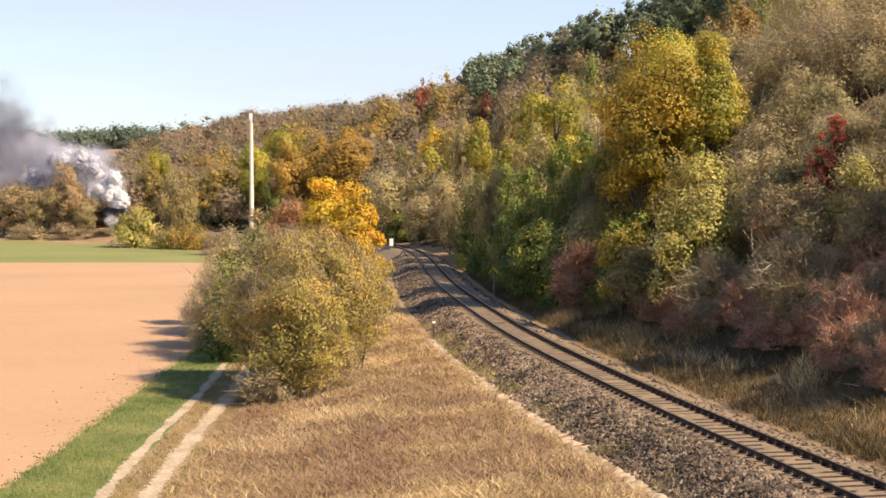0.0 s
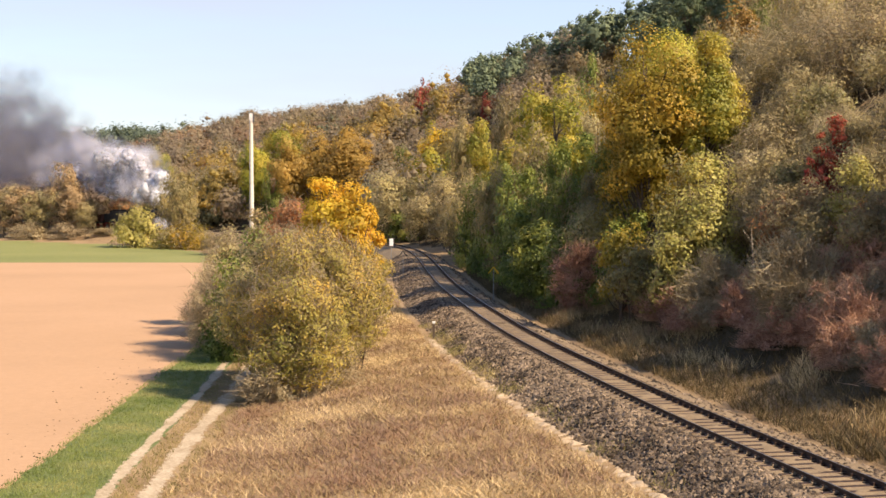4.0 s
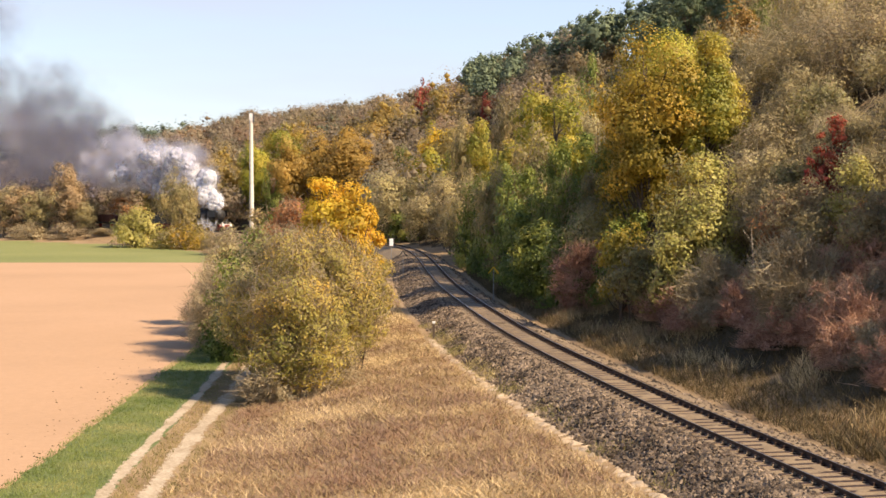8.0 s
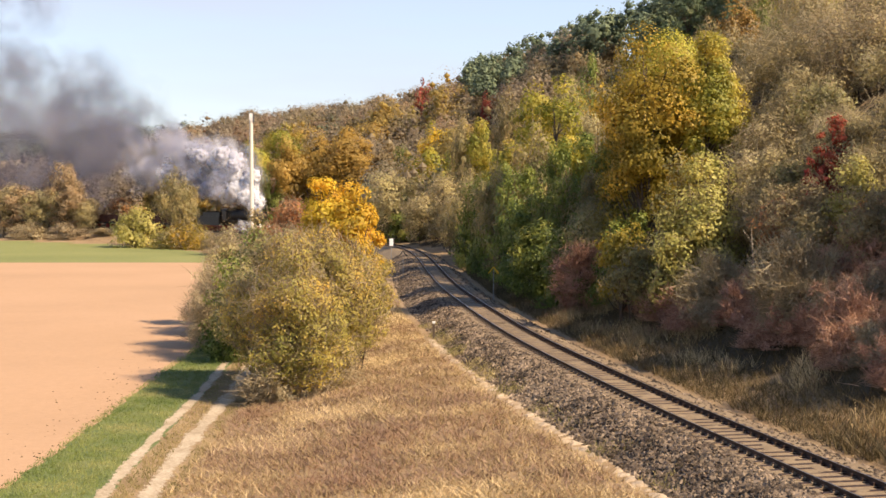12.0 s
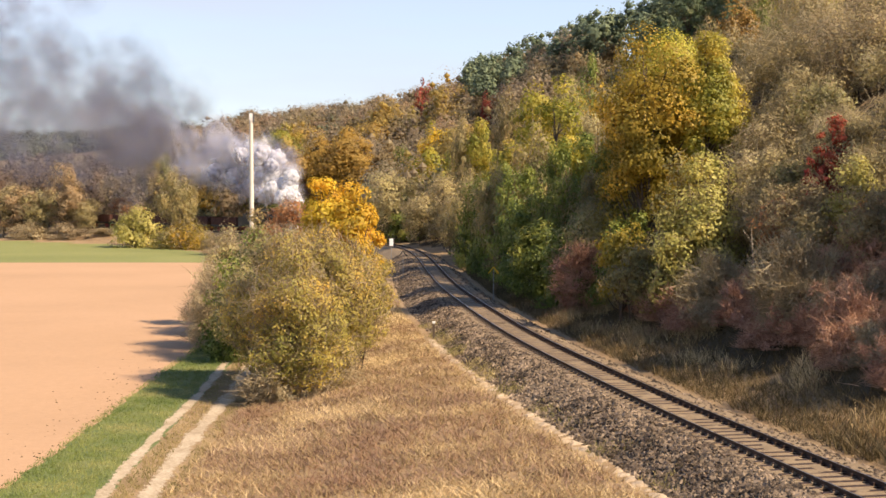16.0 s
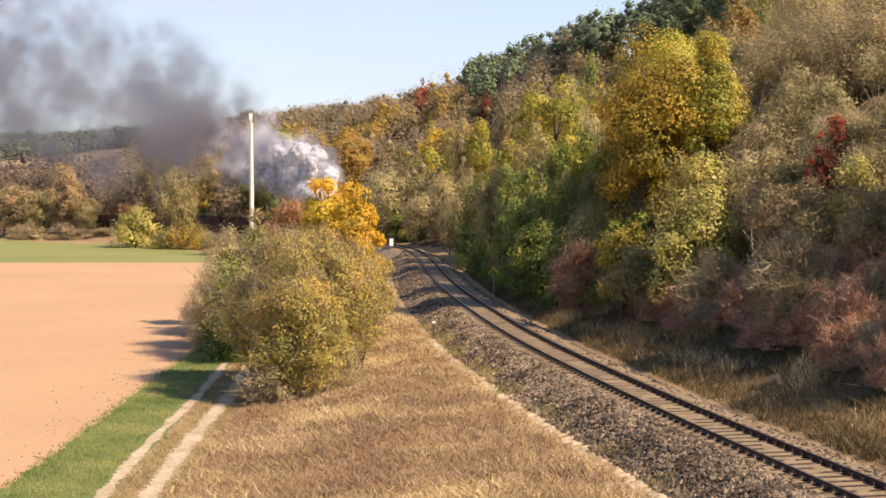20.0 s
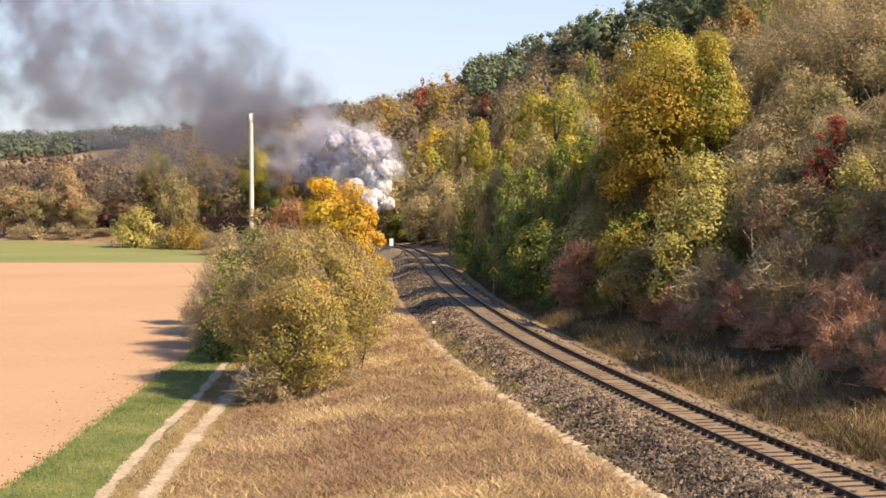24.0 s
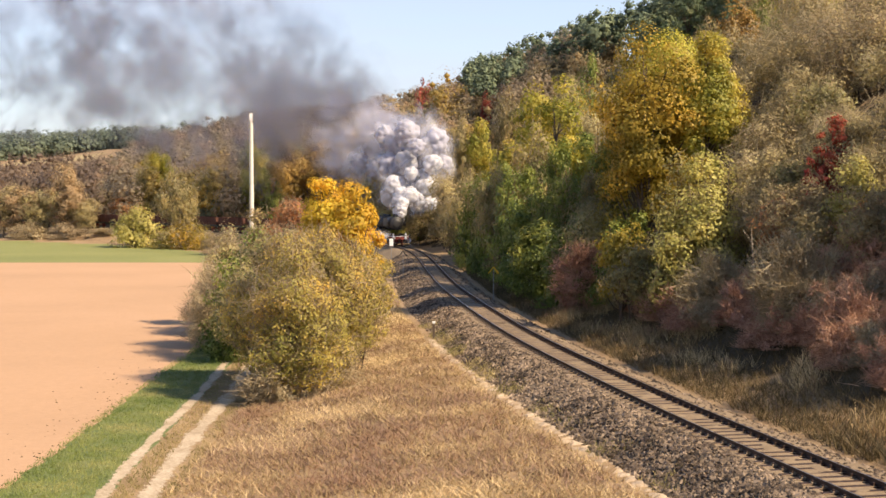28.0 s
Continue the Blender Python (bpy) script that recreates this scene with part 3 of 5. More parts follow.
def hill_foot_places(rng, n):
    s = arc_at(34) + (arc_at(150) - arc_at(34)) * rng.random(n) ** 1.5
    o = 3.6 + 7.0 * rng.random(n) ** 1.4
    pts = np.array([along(a)[0] + np.array([along(a)[1][1], -along(a)[1][0]]) * b for a, b in zip(s, o)])
    return np.stack([pts[:, 0], pts[:, 1], land(pts[:, 0], pts[:, 1])], 1)


def verge_places(rng, n):
    y = 40 + 60 * rng.random(n) ** 1.3
    x = rng.uniform(-15.0, -11.3, n) - 0.022 * (y - 46)
    a = np.abs(x - (-9.75 - 0.034 * (y - 46))) > 0.42
    b = np.abs(x - (-11.3 - 0.034 * (y - 46))) > 0.36
    x, y = x[a & b], y[a & b]
    return np.stack([x, y, land(x, y)], 1)


turf("dry_grass", 30000, bank_places, (0.08, 0.36), (0.014, 0.036), M["straw"], "dry straw-coloured grass on the bank", 11, 1.3)
turf("slope_grass", 11000, hill_foot_places, (0.25, 0.8), (0.012, 0.03), M["slope"], "tall withered grass at the foot of the slope, tree shade in its dark colour", 12, 0.75)
def between_places(rng, n):
    """Between and beside the wheel ruts."""
    y = 40 + 60 * rng.random(n) ** 1.3
    x = -9.75 - 0.034 * (y - 46) + rng.uniform(-1.2, 0.9, n)
    keep = np.abs(x - (-9.75 - 0.034 * (y - 46))) > 0.40
    x, y = x[keep], y[keep]
    return np.stack([x, y, land(x, y)], 1)


turf("track_grass", 5000, between_places, (0.05, 0.18), (0.012, 0.025), M["weed"], "olive half-dry grass between the wheel ruts", 17, 0.6)
turf("verge_grass", 12000, verge_places, (0.05, 0.16), (0.012, 0.025), M["grass"], "short green grass beside the farm track", 13, 0.4)


def weed_places(rng, n):
    """Green weeds in patches along the foot of the ballast."""
    s = arc_at(38) + (arc_at(95) - arc_at(38)) * rng.random(n)
    o = rng.normal(-3.75, 0.35, n)
    keep = wob(s, s, 2.6, 1.3) + rng.normal(0, 0.3, n) > 0.25
    pts = np.array([along(a)[0] + np.array([along(a)[1][1], -along(a)[1][0]]) * b for a, b in zip(s[keep], o[keep])])
    return np.stack([pts[:, 0], pts[:, 1], np.interp(o[keep], [-4.3, -3.7, -2.5], [-1.02, -0.93, -0.36])], 1)


turf("weeds", 5000, weed_places, (0.08, 0.26), (0.015, 0.03), M["weed"], "patchy olive weeds at the foot of the ballast", 14, 0.5)


def clod_places(rng, n):
    y = 40 + 70 * rng.random(n) ** 1.2
    x = -15.1 - 0.018 * (y - 50) - np.abs(rng.normal(0, 1.3, n)) ** 1.3
    return np.stack([x, y, land(x, y) + 0.01], 1)


rocks("soil_clods", 260, clod_places, (0.02, 0.07), M["hill"], "dark clods and leaves along the field's edge", 15)


def brown_places(rng, n):
    y = 38 + 60 * rng.random(n) ** 1.4
    t = np.interp(y, TRACK[:, 1], TRACK[:, 0])
    x = -9.0 + (t - 5.0 + 9.0) * rng.random(n)
    keep = wob(x, y, 2.6, 7.0) + rng.normal(0, 0.3, n) > 0.02 + 0.03 * np.maximum(y - 62, 0) - 0.3 * smooth((-x - 1) / 5)
    return np.stack([x[keep], y[keep], land(x[keep], y[keep])], 1)


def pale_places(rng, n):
    """The bank beside the marker post; its grass has sunlight put into its colour."""
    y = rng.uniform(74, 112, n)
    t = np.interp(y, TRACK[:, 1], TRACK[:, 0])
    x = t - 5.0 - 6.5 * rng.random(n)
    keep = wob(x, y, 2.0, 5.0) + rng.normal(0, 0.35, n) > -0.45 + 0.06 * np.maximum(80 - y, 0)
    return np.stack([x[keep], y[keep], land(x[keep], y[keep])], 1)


turf("pale_grass", 9000, pale_places, (0.06, 0.24), (0.016, 0.036), M["sunlit_straw"], "dry grass beside the marker post, sunlight put into its pale colour", 19, 1.2)


def tussock_places(rng, n):
    """Pale tussocks in clumps on the lower slope."""
    centre = arc_at(40) + (arc_at(95) - arc_at(40)) * rng.random(26)
    out = rng.uniform(4.6, 8.4, 26)
    k = rng.integers(0, 26, n)
    s, o = centre[k] + rng.normal(0, 0.8, n), out[k] + rng.normal(0, 0.45, n)
    pts = np.array([along(a)[0] + np.array([along(a)[1][1], -along(a)[1][0]]) * b for a, b in zip(s, o)])
    return np.stack([pts[:, 0], pts[:, 1], land(pts[:, 0], pts[:, 1])], 1)


turf("tussocks", 1700, tussock_places, (0.35, 0.95), (0.012, 0.028), M["straw"], "pale dry tussocks on the lower slope", 18, 0.5)
turf("brown_weeds", 19000, brown_places, (0.10, 0.32), (0.012, 0.028), M["brown_weed"], "reddish-brown withered weeds among the dry grass", 16, 1.0)


# ---- trees and shrubs ----
def quads_at(rng, pos, nrm, size, slim=0.6):
    """Diamond-shaped leaves at pos, facing nrm."""
    n = len(pos)
    nrm = nrm / np.maximum(np.linalg.norm(nrm, axis=1, keepdims=True), 1e-6)
    t = np.cross(nrm, rng.normal(0, 1, (n, 3)))
    t /= np.maximum(np.linalg.norm(t, axis=1, keepdims=True), 1e-6)
    b = np.cross(nrm, t)
    s = size * rng.uniform(0.6, 1.25, (n, 1))
    return np.stack([pos - t * s * 0.5, pos + b * s * slim * 0.5, pos + t * s * 0.5, pos - b * s * slim * 0.5], 1).reshape(-1, 3)


def strips(rng, a, b, w0):
    """Thin twigs from a to b: long pointed triangles."""
    d = b - a
    side = np.cross(d, rng.normal(0, 1, a.shape))
    side *= w0 / np.maximum(np.linalg.norm(side, axis=1, keepdims=True), 1e-6)
    return np.stack([a - side, a + side, b], 1).reshape(-1, 3)


def lumps_of(rng, h, w, low, count, lean=0.0, flat=1.0):
    """Centres and radii of a crown's clumps of foliage, on an uneven egg."""
    g = rng.normal(0, 1, (count, 3))
    g /= np.linalg.norm(g, axis=1, keepdims=True)
    r = rng.random(count) ** 0.4 * 0.86
    ang = np.arctan2(g[:, 1], g[:, 0])
    ph = rng.uniform(0, 6.28, 3)
    uneven = 1 + 0.16 * np.sin(2 * ang + ph[0]) + 0.12 * np.sin(3 * ang + ph[1] + 2 * g[:, 2]) + 0.1 * np.sin(5 * g[:, 2] + ph[2])
    half = (1 - low) * h / 2
    c = g * (r * uneven)[:, None] * np.array([w / 2, w / 2, half])
    c[:, :2] *= np.where(c[:, 2] > 0, 1 - 0.35 * (c[:, 2] / half) ** 2, 1.0)[:, None]
    if low < 0.09:                       # bushes are domes that reach the ground
        c[:, 2] = np.abs(g[:, 2]) ** 0.8 * r * uneven * h * 0.95
        c[:, :2] *= 1.08
    else:
        c[:, 2] += low * h + half
    rad = w * rng.uniform(0.10, 0.19, count) * flat
    return c, rad


def outward(pos, h, low, w):
    """The way out of a crown at pos."""
    v = (pos - (0, 0, h * (0.25 if low < 0.09 else low + (1 - low) / 2))) / np.array([w / 2, w / 2, h * 0.6])
    return v / np.maximum(np.linalg.norm(v, axis=1, keepdims=True), 1e-6)


def wood_mesh(name, rng, h, w, low, tips, mat, thick, stems=1):
    """A tapered trunk, or several stems, with limbs out to the tips."""
    bm = bmesh.new()
    for k in range(stems):
        a0 = rng.uniform(0, 6.28)
        foot = Vector((0, 0, -0.25)) if stems == 1 else Vector((0.09 * w * math.cos(a0), 0.09 * w * math.sin(a0), -0.25))
        top = Vector((rng.normal(0, 0.04) * w, rng.normal(0, 0.04) * w, h * 0.86)) if stems == 1 else Vector((0.26 * w * math.cos(a0), 0.26 * w * math.sin(a0), h * 0.8))
        pts = [foot.lerp(top, t) + Vector((rng.normal(0, 0.012) * h, rng.normal(0, 0.012) * h, 0)) * (t > 0) for t in (0, 0.3, 0.6, 1.0)]
        for i in range(3):
            rod(bm, pts[i], pts[i + 1], thick * (1 - 0.3 * i) / stems ** 0.5, thick * (0.7 - 0.3 * i + 0.02) / stems ** 0.5, 6, False)
        for tip in tips[k::stems]:
            t = min(max((tip[2] / h - 0.22) / 0.8, 0.18), 0.92)
            i = min(int(t * 3), 2)
            q = pts[i].lerp(pts[i + 1], t * 3 - i)
            mid = q.lerp(Vector(tip), 0.5) + Vector((0, 0, -0.04 * h))
            rod(bm, q, mid, thick * 0.34 / stems ** 0.5, thick * 0.2, 5, False)
            rod(bm, mid, tip, thick * 0.2, thick * 0.05, 4, False)
    me = bpy.data.meshes.new(name)
    bm.to_mesh(me)
    bm.free()
    me.materials.append(mat)
    return me


SPECIES = {
    # leaf material, share of twigs, height, width, lowest foliage, clumps, stems, label, category
    "gold": ("gold", 0.1, 12, 8, 0.16, 46, 1, "broad tree in golden-orange autumn leaf", "tree"),
    "yellow_green": ("yellow_green", 0.1, 12, 7.5, 0.14, 44, 1, "broad tree turning from green to yellow", "tree"),
    "ochre": ("ochre", 0.1, 12, 8, 0.16, 52, 1, "broad tree in ochre-yellow autumn leaf", "tree"),
    "ochre_bush": ("ochre", 0.4, 5, 7, 0.03, 46, 5, "rounded ochre-olive bush at the field's edge", "bush"),
    "amber": ("amber", 0.1, 12, 8, 0.14, 52, 1, "broad tree in orange-amber autumn leaf", "tree"),
    "tan": ("tan", 0.4, 11, 6, 0.10, 40, 2, "pinkish-tan tree with withered leaves", "tree"),
    "lime": ("lime", 0.16, 7, 6.5, 0.06, 60, 3, "dense pale yellow-green bush with small leaves", "bush"),
    "olive": ("olive", 0.35, 9, 7, 0.10, 40, 2, "olive-brown deciduous tree in autumn", "tree"),
    "green": ("green", 0.1, 9, 7, 0.08, 40, 2, "dark green leafy tree", "tree"),
    "russet": ("russet", 0.45, 9, 6.5, 0.12, 36, 2, "russet-brown tree with withered leaves", "tree"),
    "scarlet": ("scarlet", 0.3, 6, 5, 0.10, 30, 3, "small tree in bright red autumn leaf", "tree"),
    "dun": ("dun", 0.42, 10, 8, 0.10, 44, 3, "nearly bare grey-brown tree with a few pale leaves", "tree"),
    "thicket": ("thicket", 0.42, 7, 6.5, 0.10, 46, 4, "tangled hedge bush, half bare, with yellow-green leaves", "bush"),
    "bare_bush": ("twig", 1.0, 4.5, 5, 0.02, 34, 5, "bare tangled grey-brown bush", "bush"),
    "maroon_bush": ("maroon", 1.0, 3.0, 3.6, 0.02, 30, 6, "low reddish-brown leafless shrub", "bush"),
    "pine": ("pine", 0.0, 13, 6.5, 0.36, 26, 1, "dark blue-green pine tree", "pine tree"),
}
LEAF = {"near": 0.20, "mid": 0.34, "far": 0.56}
TWIG = {"near": 0.014, "mid": 0.026, "far": 0.045}
PROTOTYPES = {}


def crown_mesh(kind, detail, seed, h, w, size):
    """Wood, leaves and twigs of one tree of height h and width w."""
    mat, twigs, _, _, low, count, stems, label, category = SPECIES[kind]
    rng = np.random.default_rng(seed)
    leafless = kind in ("bare_bush", "maroon_bush")
    if leafless or kind == "thicket":
        size *= 0.8
    n = int(min((3.0 if detail == "near" else 2.5) * w * h / (0.32 * size * size) * (1.7 if kind == "lime" else 1.45 if twigs < 0.15 else 1.15), 34000))
    count = int(count * (1.9 if detail == "near" else 1.3))
    c, rad = lumps_of(rng, h, w, low, count, flat=1.1 if kind != "pine" else 1.2)
    n_leaf = int(n * (1 - 0.55 * twigs)) if not leafless else int(n * 0.16)
    which = rng.integers(0, count, n_leaf)
    g = rng.normal(0, 1, (n_leaf, 3))
    g /= np.linalg.norm(g, axis=1, keepdims=True)
    shell = rng.uniform(0.45, 1.06, (n_leaf, 1)) ** 0.6
    squash = np.array([1, 1, 0.55 if kind == "pine" else 0.85])
    pos = c[which] + g * shell * rad[which][:, None] * squash
    pos[:, 2] = np.maximum(pos[:, 2], 0.05)
    v = quads_at(rng, pos, outward(pos, h, low, w) * (0.5 if detail == "near" else 0.9) + g * 0.7 + rng.normal(0, 0.3, (n_leaf, 3)) + (0, 0, 0.2), size, 0.34 if kind == "pine" else 0.64)
    leaves = polys(kind + "_leaves", v, 4, M[mat])
    sticks = None
    if twigs > 0.15:
        n_tw = int(n * (0.75 if leafless else 0.5 * twigs))
        which = rng.integers(0, count, n_tw)
        g = rng.normal(0, 0.8, (n_tw, 3)) + (c[which] - (0, 0, 0.25 * h)) / np.linalg.norm(c[which] - (0, 0, 0.25 * h), axis=1, keepdims=True)
        g /= np.linalg.norm(g, axis=1, keepdims=True)
        a = c[which] + rng.normal(0, 0.4, (n_tw, 3)) * rad[which][:, None] - g * 0.4 * rad[which][:, None]
        a[:, 2] = np.maximum(a[:, 2], 0.02)
        b = a + g * rad[which][:, None] * rng.uniform(0.8, 1.8, (n_tw, 1))
        b[:, 2] = np.maximum(b[:, 2], 0.05)
        sticks = polys(kind + "_twigs", strips(rng, a, b, TWIG[detail] * (1.25 if leafless else 1.0)), 3, M["maroon" if kind == "maroon_bush" else "twig"])
    wood = wood_mesh(kind + "_wood", rng, h, w, low, [tuple(x) for x in c[::2]], M["bark"], min(0.024 * h, 0.3) if stems == 1 else 0.013 * h, min(stems, 4))
    return wood, leaves, sticks


def tree(kind, x, y, top, width, detail="mid", variant=0, label=""):
    """Plants a tree with its crown's top at the height top; those close by are grown singly, the others are alike."""
    mat, twigs, h, w, low, count, stems, text, category = SPECIES[kind]
    z = ground_at(x, y)
    tall = max(top - z, 0.8)
    rng = np.random.default_rng(int(abs(x * 131 + y * 977)) + variant)
    if top < -50:                      # scattered trees choose their own size
        tall = h * rng.uniform(0.7, 1.1)
        width = w * rng.uniform(0.8, 1.15) * (tall / h) ** 0.5
    key = (kind, detail, int(rng.integers(0, 2)))
    if detail == "near":
        m = pose(x, y, z - 0.02)
    else:
        m = Matrix.LocRotScale((x, y, z - 0.02), Euler((0, 0, rng.uniform(0, 6.28))), (width / w, width / w, tall / h))
        if key in PROTOTYPES:
            ob = copy_thing(PROTOTYPES[key], m)
            return tagged(ob, label) if label else ob
    size = LEAF[detail] if detail != "near" else (0.0018 * y + 0.085) * (0.78 if kind == "dun" else 0.88)
    wood, leaves, sticks = crown_mesh(kind, detail, int(rng.integers(0, 99999)), *((tall, width) if detail == "near" else (h, w)), size)
    ob = empty("tree" if category != "bush" else "bush", Matrix(), label or text, category, "trees and bushes of the valley")
    piece("trunk", wood, ob)
    piece("crown", leaves, ob)
    if sticks:
        tagged(piece("brushwood", sticks, ob, "fine bare twigs"), kind="stuff")
    ob.matrix_basis = m
    if detail != "near":
        PROTOTYPES[key] = ob
        ob.scale = (1, 1, 1)
        ob.matrix_basis = m
    return ob


def plant(group, detail, rows):
    for kind, x, y, top, width, variant in rows:
        tagged(tree(kind, x, y, top, width, detail, variant), group=group)


plant("hedge beside the farm track", "near", [
    ("green", -11.8, 84, 4.9, 5.3, 0),
    ("thicket", -5.4, 70, 6.2, 5.4, 1),
    ("olive", -7.8, 73, 6.6, 6.1, 0),
    ("thicket", -7.1, 67, 5.2, 5.2, 2),
    ("yellow_green", -5.2, 71, 4.5, 3.4, 0),
    ("bare_bush", -13.8, 90, 3.9, 5.7, 1),
    ("olive", -11.8, 82, 3.5, 3.8, 0),
    ("green", -13.4, 88, 0.9, 3.7, 1),
    ("thicket", -4.6, 73, 4.9, 3.3, 0),
    ("thicket", -5.8, 128, 1.9, 3.0, 1),
    ("thicket", -4.4, 84, 4.1, 3.2, 0),
    ("olive", -4.9, 73, 3.2, 2.4, 0),
    ("bare_bush", -7.0, 67, 2.4, 4.6, 0),
    ("thicket", -7.2, 66, 2.4, 3.6, 0),
    ("thicket", -6.4, 66, 1.8, 3.8, 1),
    ("bare_bush", -7.3, 66, 1.0, 3.0, 0),
    ("bare_bush", -6.2, 66.5, 0.3, 2.6, 1),
    ("thicket", -5.6, 68.5, 3.3, 3.8, 1),
    ("bare_bush", -15.8, 97, 3.0, 3.7, 0),
    ("thicket", -9.7, 74, 4.1, 4.4, 0),
    ("thicket", -6.8, 70, 5.9, 5.2, 1),
])
plant("trees behind the hedge", "near", [
    ("gold", -7.2, 86, 8.8, 4.0, 0),
    ("gold", -5.3, 85, 8.9, 3.4, 1),
    ("gold", -6.6, 89, 8.4, 4.9, 0),
    ("russet", -10.0, 95, 7.9, 4.8, 0),
    ("olive", -12.9, 98, 6.2, 4.6, 1),
    ("dun", -15.8, 104, 5.2, 4.0, 0),
    ("dun", -5.3, 92, 5.7, 3.5, 1),
])
plant("large trees on the slope", "near", [
    ("ochre", 13.5, 93.5, 18.5, 8.2, 1),
    ("yellow_green", 17.4, 93, 17.8, 6.2, 0),
    ("yellow_green", 17.3, 104, 21.0, 8.4, 1),
    ("lime", 14.7, 79, 11.2, 6.2, 0),
    ("lime", 13.4, 80, 9.6, 4.4, 1),
    ("dun", 18.6, 80, 10.8, 5.0, 0),
    ("dun", 19.6, 86, 12.5, 5.5, 1),
    ("dun", 17.6, 76, 8.6, 4.0, 0),
    ("ochre", 10.6, 84, 6.4, 3.0, 0),
    ("olive", 11.2, 81, 5.2, 3.4, 1),
    ("amber", 26.3, 125, 24.5, 6.4, 0),
    ("dun", 26.2, 102, 20.8, 10.8, 1),
    ("dun", 28.0, 94, 20.3, 9.6, 0),
    ("dun", 22.5, 92, 14.2, 7.0, 0),
    ("dun", 21.5, 75, 12.3, 4.8, 1),
    ("lime", 20.0, 68.5, 9.9, 3.2, 0),
    ("dun", 21.7, 70, 10.3, 4.2, 0),
    ("scarlet", 20.9, 74.5, 12.7, 1.5, 0),
    ("scarlet", 20.0, 74, 11.3, 1.6, 1),
    ("scarlet", 19.3, 73.5, 9.9, 1.4, 0),
    ("maroon_bush", 9.4, 94, 5.4, 4.2, 1),
    ("green", 8.6, 98, 6.6, 4.6, 0),
    ("olive", 10.2, 96, 7.4, 4.6, 1),
    ("green", 11.8, 91, 7.4, 4.4, 1),
    ("green", 7.4, 105, 7.2, 5.0, 1),
    ("green", 6.5, 113, 8.0, 5.2, 0),
    ("green", 10.0, 98, 4.6, 4.6, 0),
    ("yellow_green", 10.9, 135, 17.9, 7.4, 1),
    ("green", 13.5, 112, 15.8, 5.7, 1),
])
plant("shrubs at the foot of the slope", "near", [
    ("dun", 17.3, 78, 8.2, 3.6, 0),
    ("russet", 17.8, 73, 7.9, 3.4, 1),
    ("dun", 18.4, 69, 7.4, 2.9, 1),
    ("dun", 19.5, 64, 8.3, 3.0, 0),
    ("russet", 11.4, 116, 6.9, 4.7, 0),
    ("green", 7.9, 112, 3.7, 4.5, 0),
    ("green", 9.0, 104, 3.5, 4.2, 1),
    ("olive", 5.8, 126, 3.6, 4.3, 0),
    ("green", 10.0, 94, 2.8, 3.4, 0),
    ("olive", 10.9, 88, 2.8, 3.0, 1),
    ("green", 6.7, 118, 2.5, 3.5, 1),
    ("green", 5.1, 134, 2.8, 4.0, 0),
    ("bare_bush", 14.4, 74, 5.4, 4.1, 1),
    ("bare_bush", 16.3, 64, 6.3, 4.3, 0),
])
plant("trees along the bend", "mid", [
    ("green", 4.0, 152, 10.0, 5.5, 0),
    ("olive", 5.3, 138, 10.6, 5.3, 0),
    ("green", 6.8, 121, 10.1, 4.9, 0),
    ("green", 8.0, 110, 9.5, 3.7, 0),
    ("olive", 2.1, 172, 8.2, 4.4, 0),
    ("green", 6.2, 128, 9.7, 6.5, 0),
    ("green", 4.3, 142, 9.0, 6.0, 0),
    ("olive", 8.4, 130, 11.5, 7.2, 0),
    ("green", 9.8, 114, 10.9, 5.8, 0),
    ("olive", 2.9, 158, 8.2, 5.4, 0),
    ("yellow_green", 7.0, 150, 12.7, 7.0, 0),
    ("olive", 4.4, 165, 10.8, 7.0, 0),
    ("dun", 1.2, 190, 10.5, 8.9, 0),
    ("olive", 1.1, 178, 7.5, 5.3, 0),
    ("dun", -7.5, 222, 10.4, 10.4, 0),
    ("dun", -3.2, 208, 8.2, 7.1, 0),
    ("dun", -11.7, 235, 9.2, 8.0, 0),
    ("green", -7.2, 260, 15.6, 7.7, 0),
    ("green", -4.9, 248, 11.3, 5.3, 0),
    ("gold", -0.9, 255, 19.0, 8.6, 0),
    ("yellow_green", 5.2, 215, 18.1, 6.4, 0),
    ("olive", 3.1, 215, 16.0, 7.3, 0),
    ("yellow_green", 13.4, 190, 22.7, 9.7, 0),
    ("green", 17.4, 170, 22.5, 5.8, 0),
    ("olive", 10.2, 220, 20.6, 8.4, 0),
    ("olive", 14.5, 160, 17.8, 7.5, 0),
    ("green", 9.9, 140, 12.1, 5.9, 0),
    ("olive", 10.2, 118, 8.1, 5.0, 0),
])
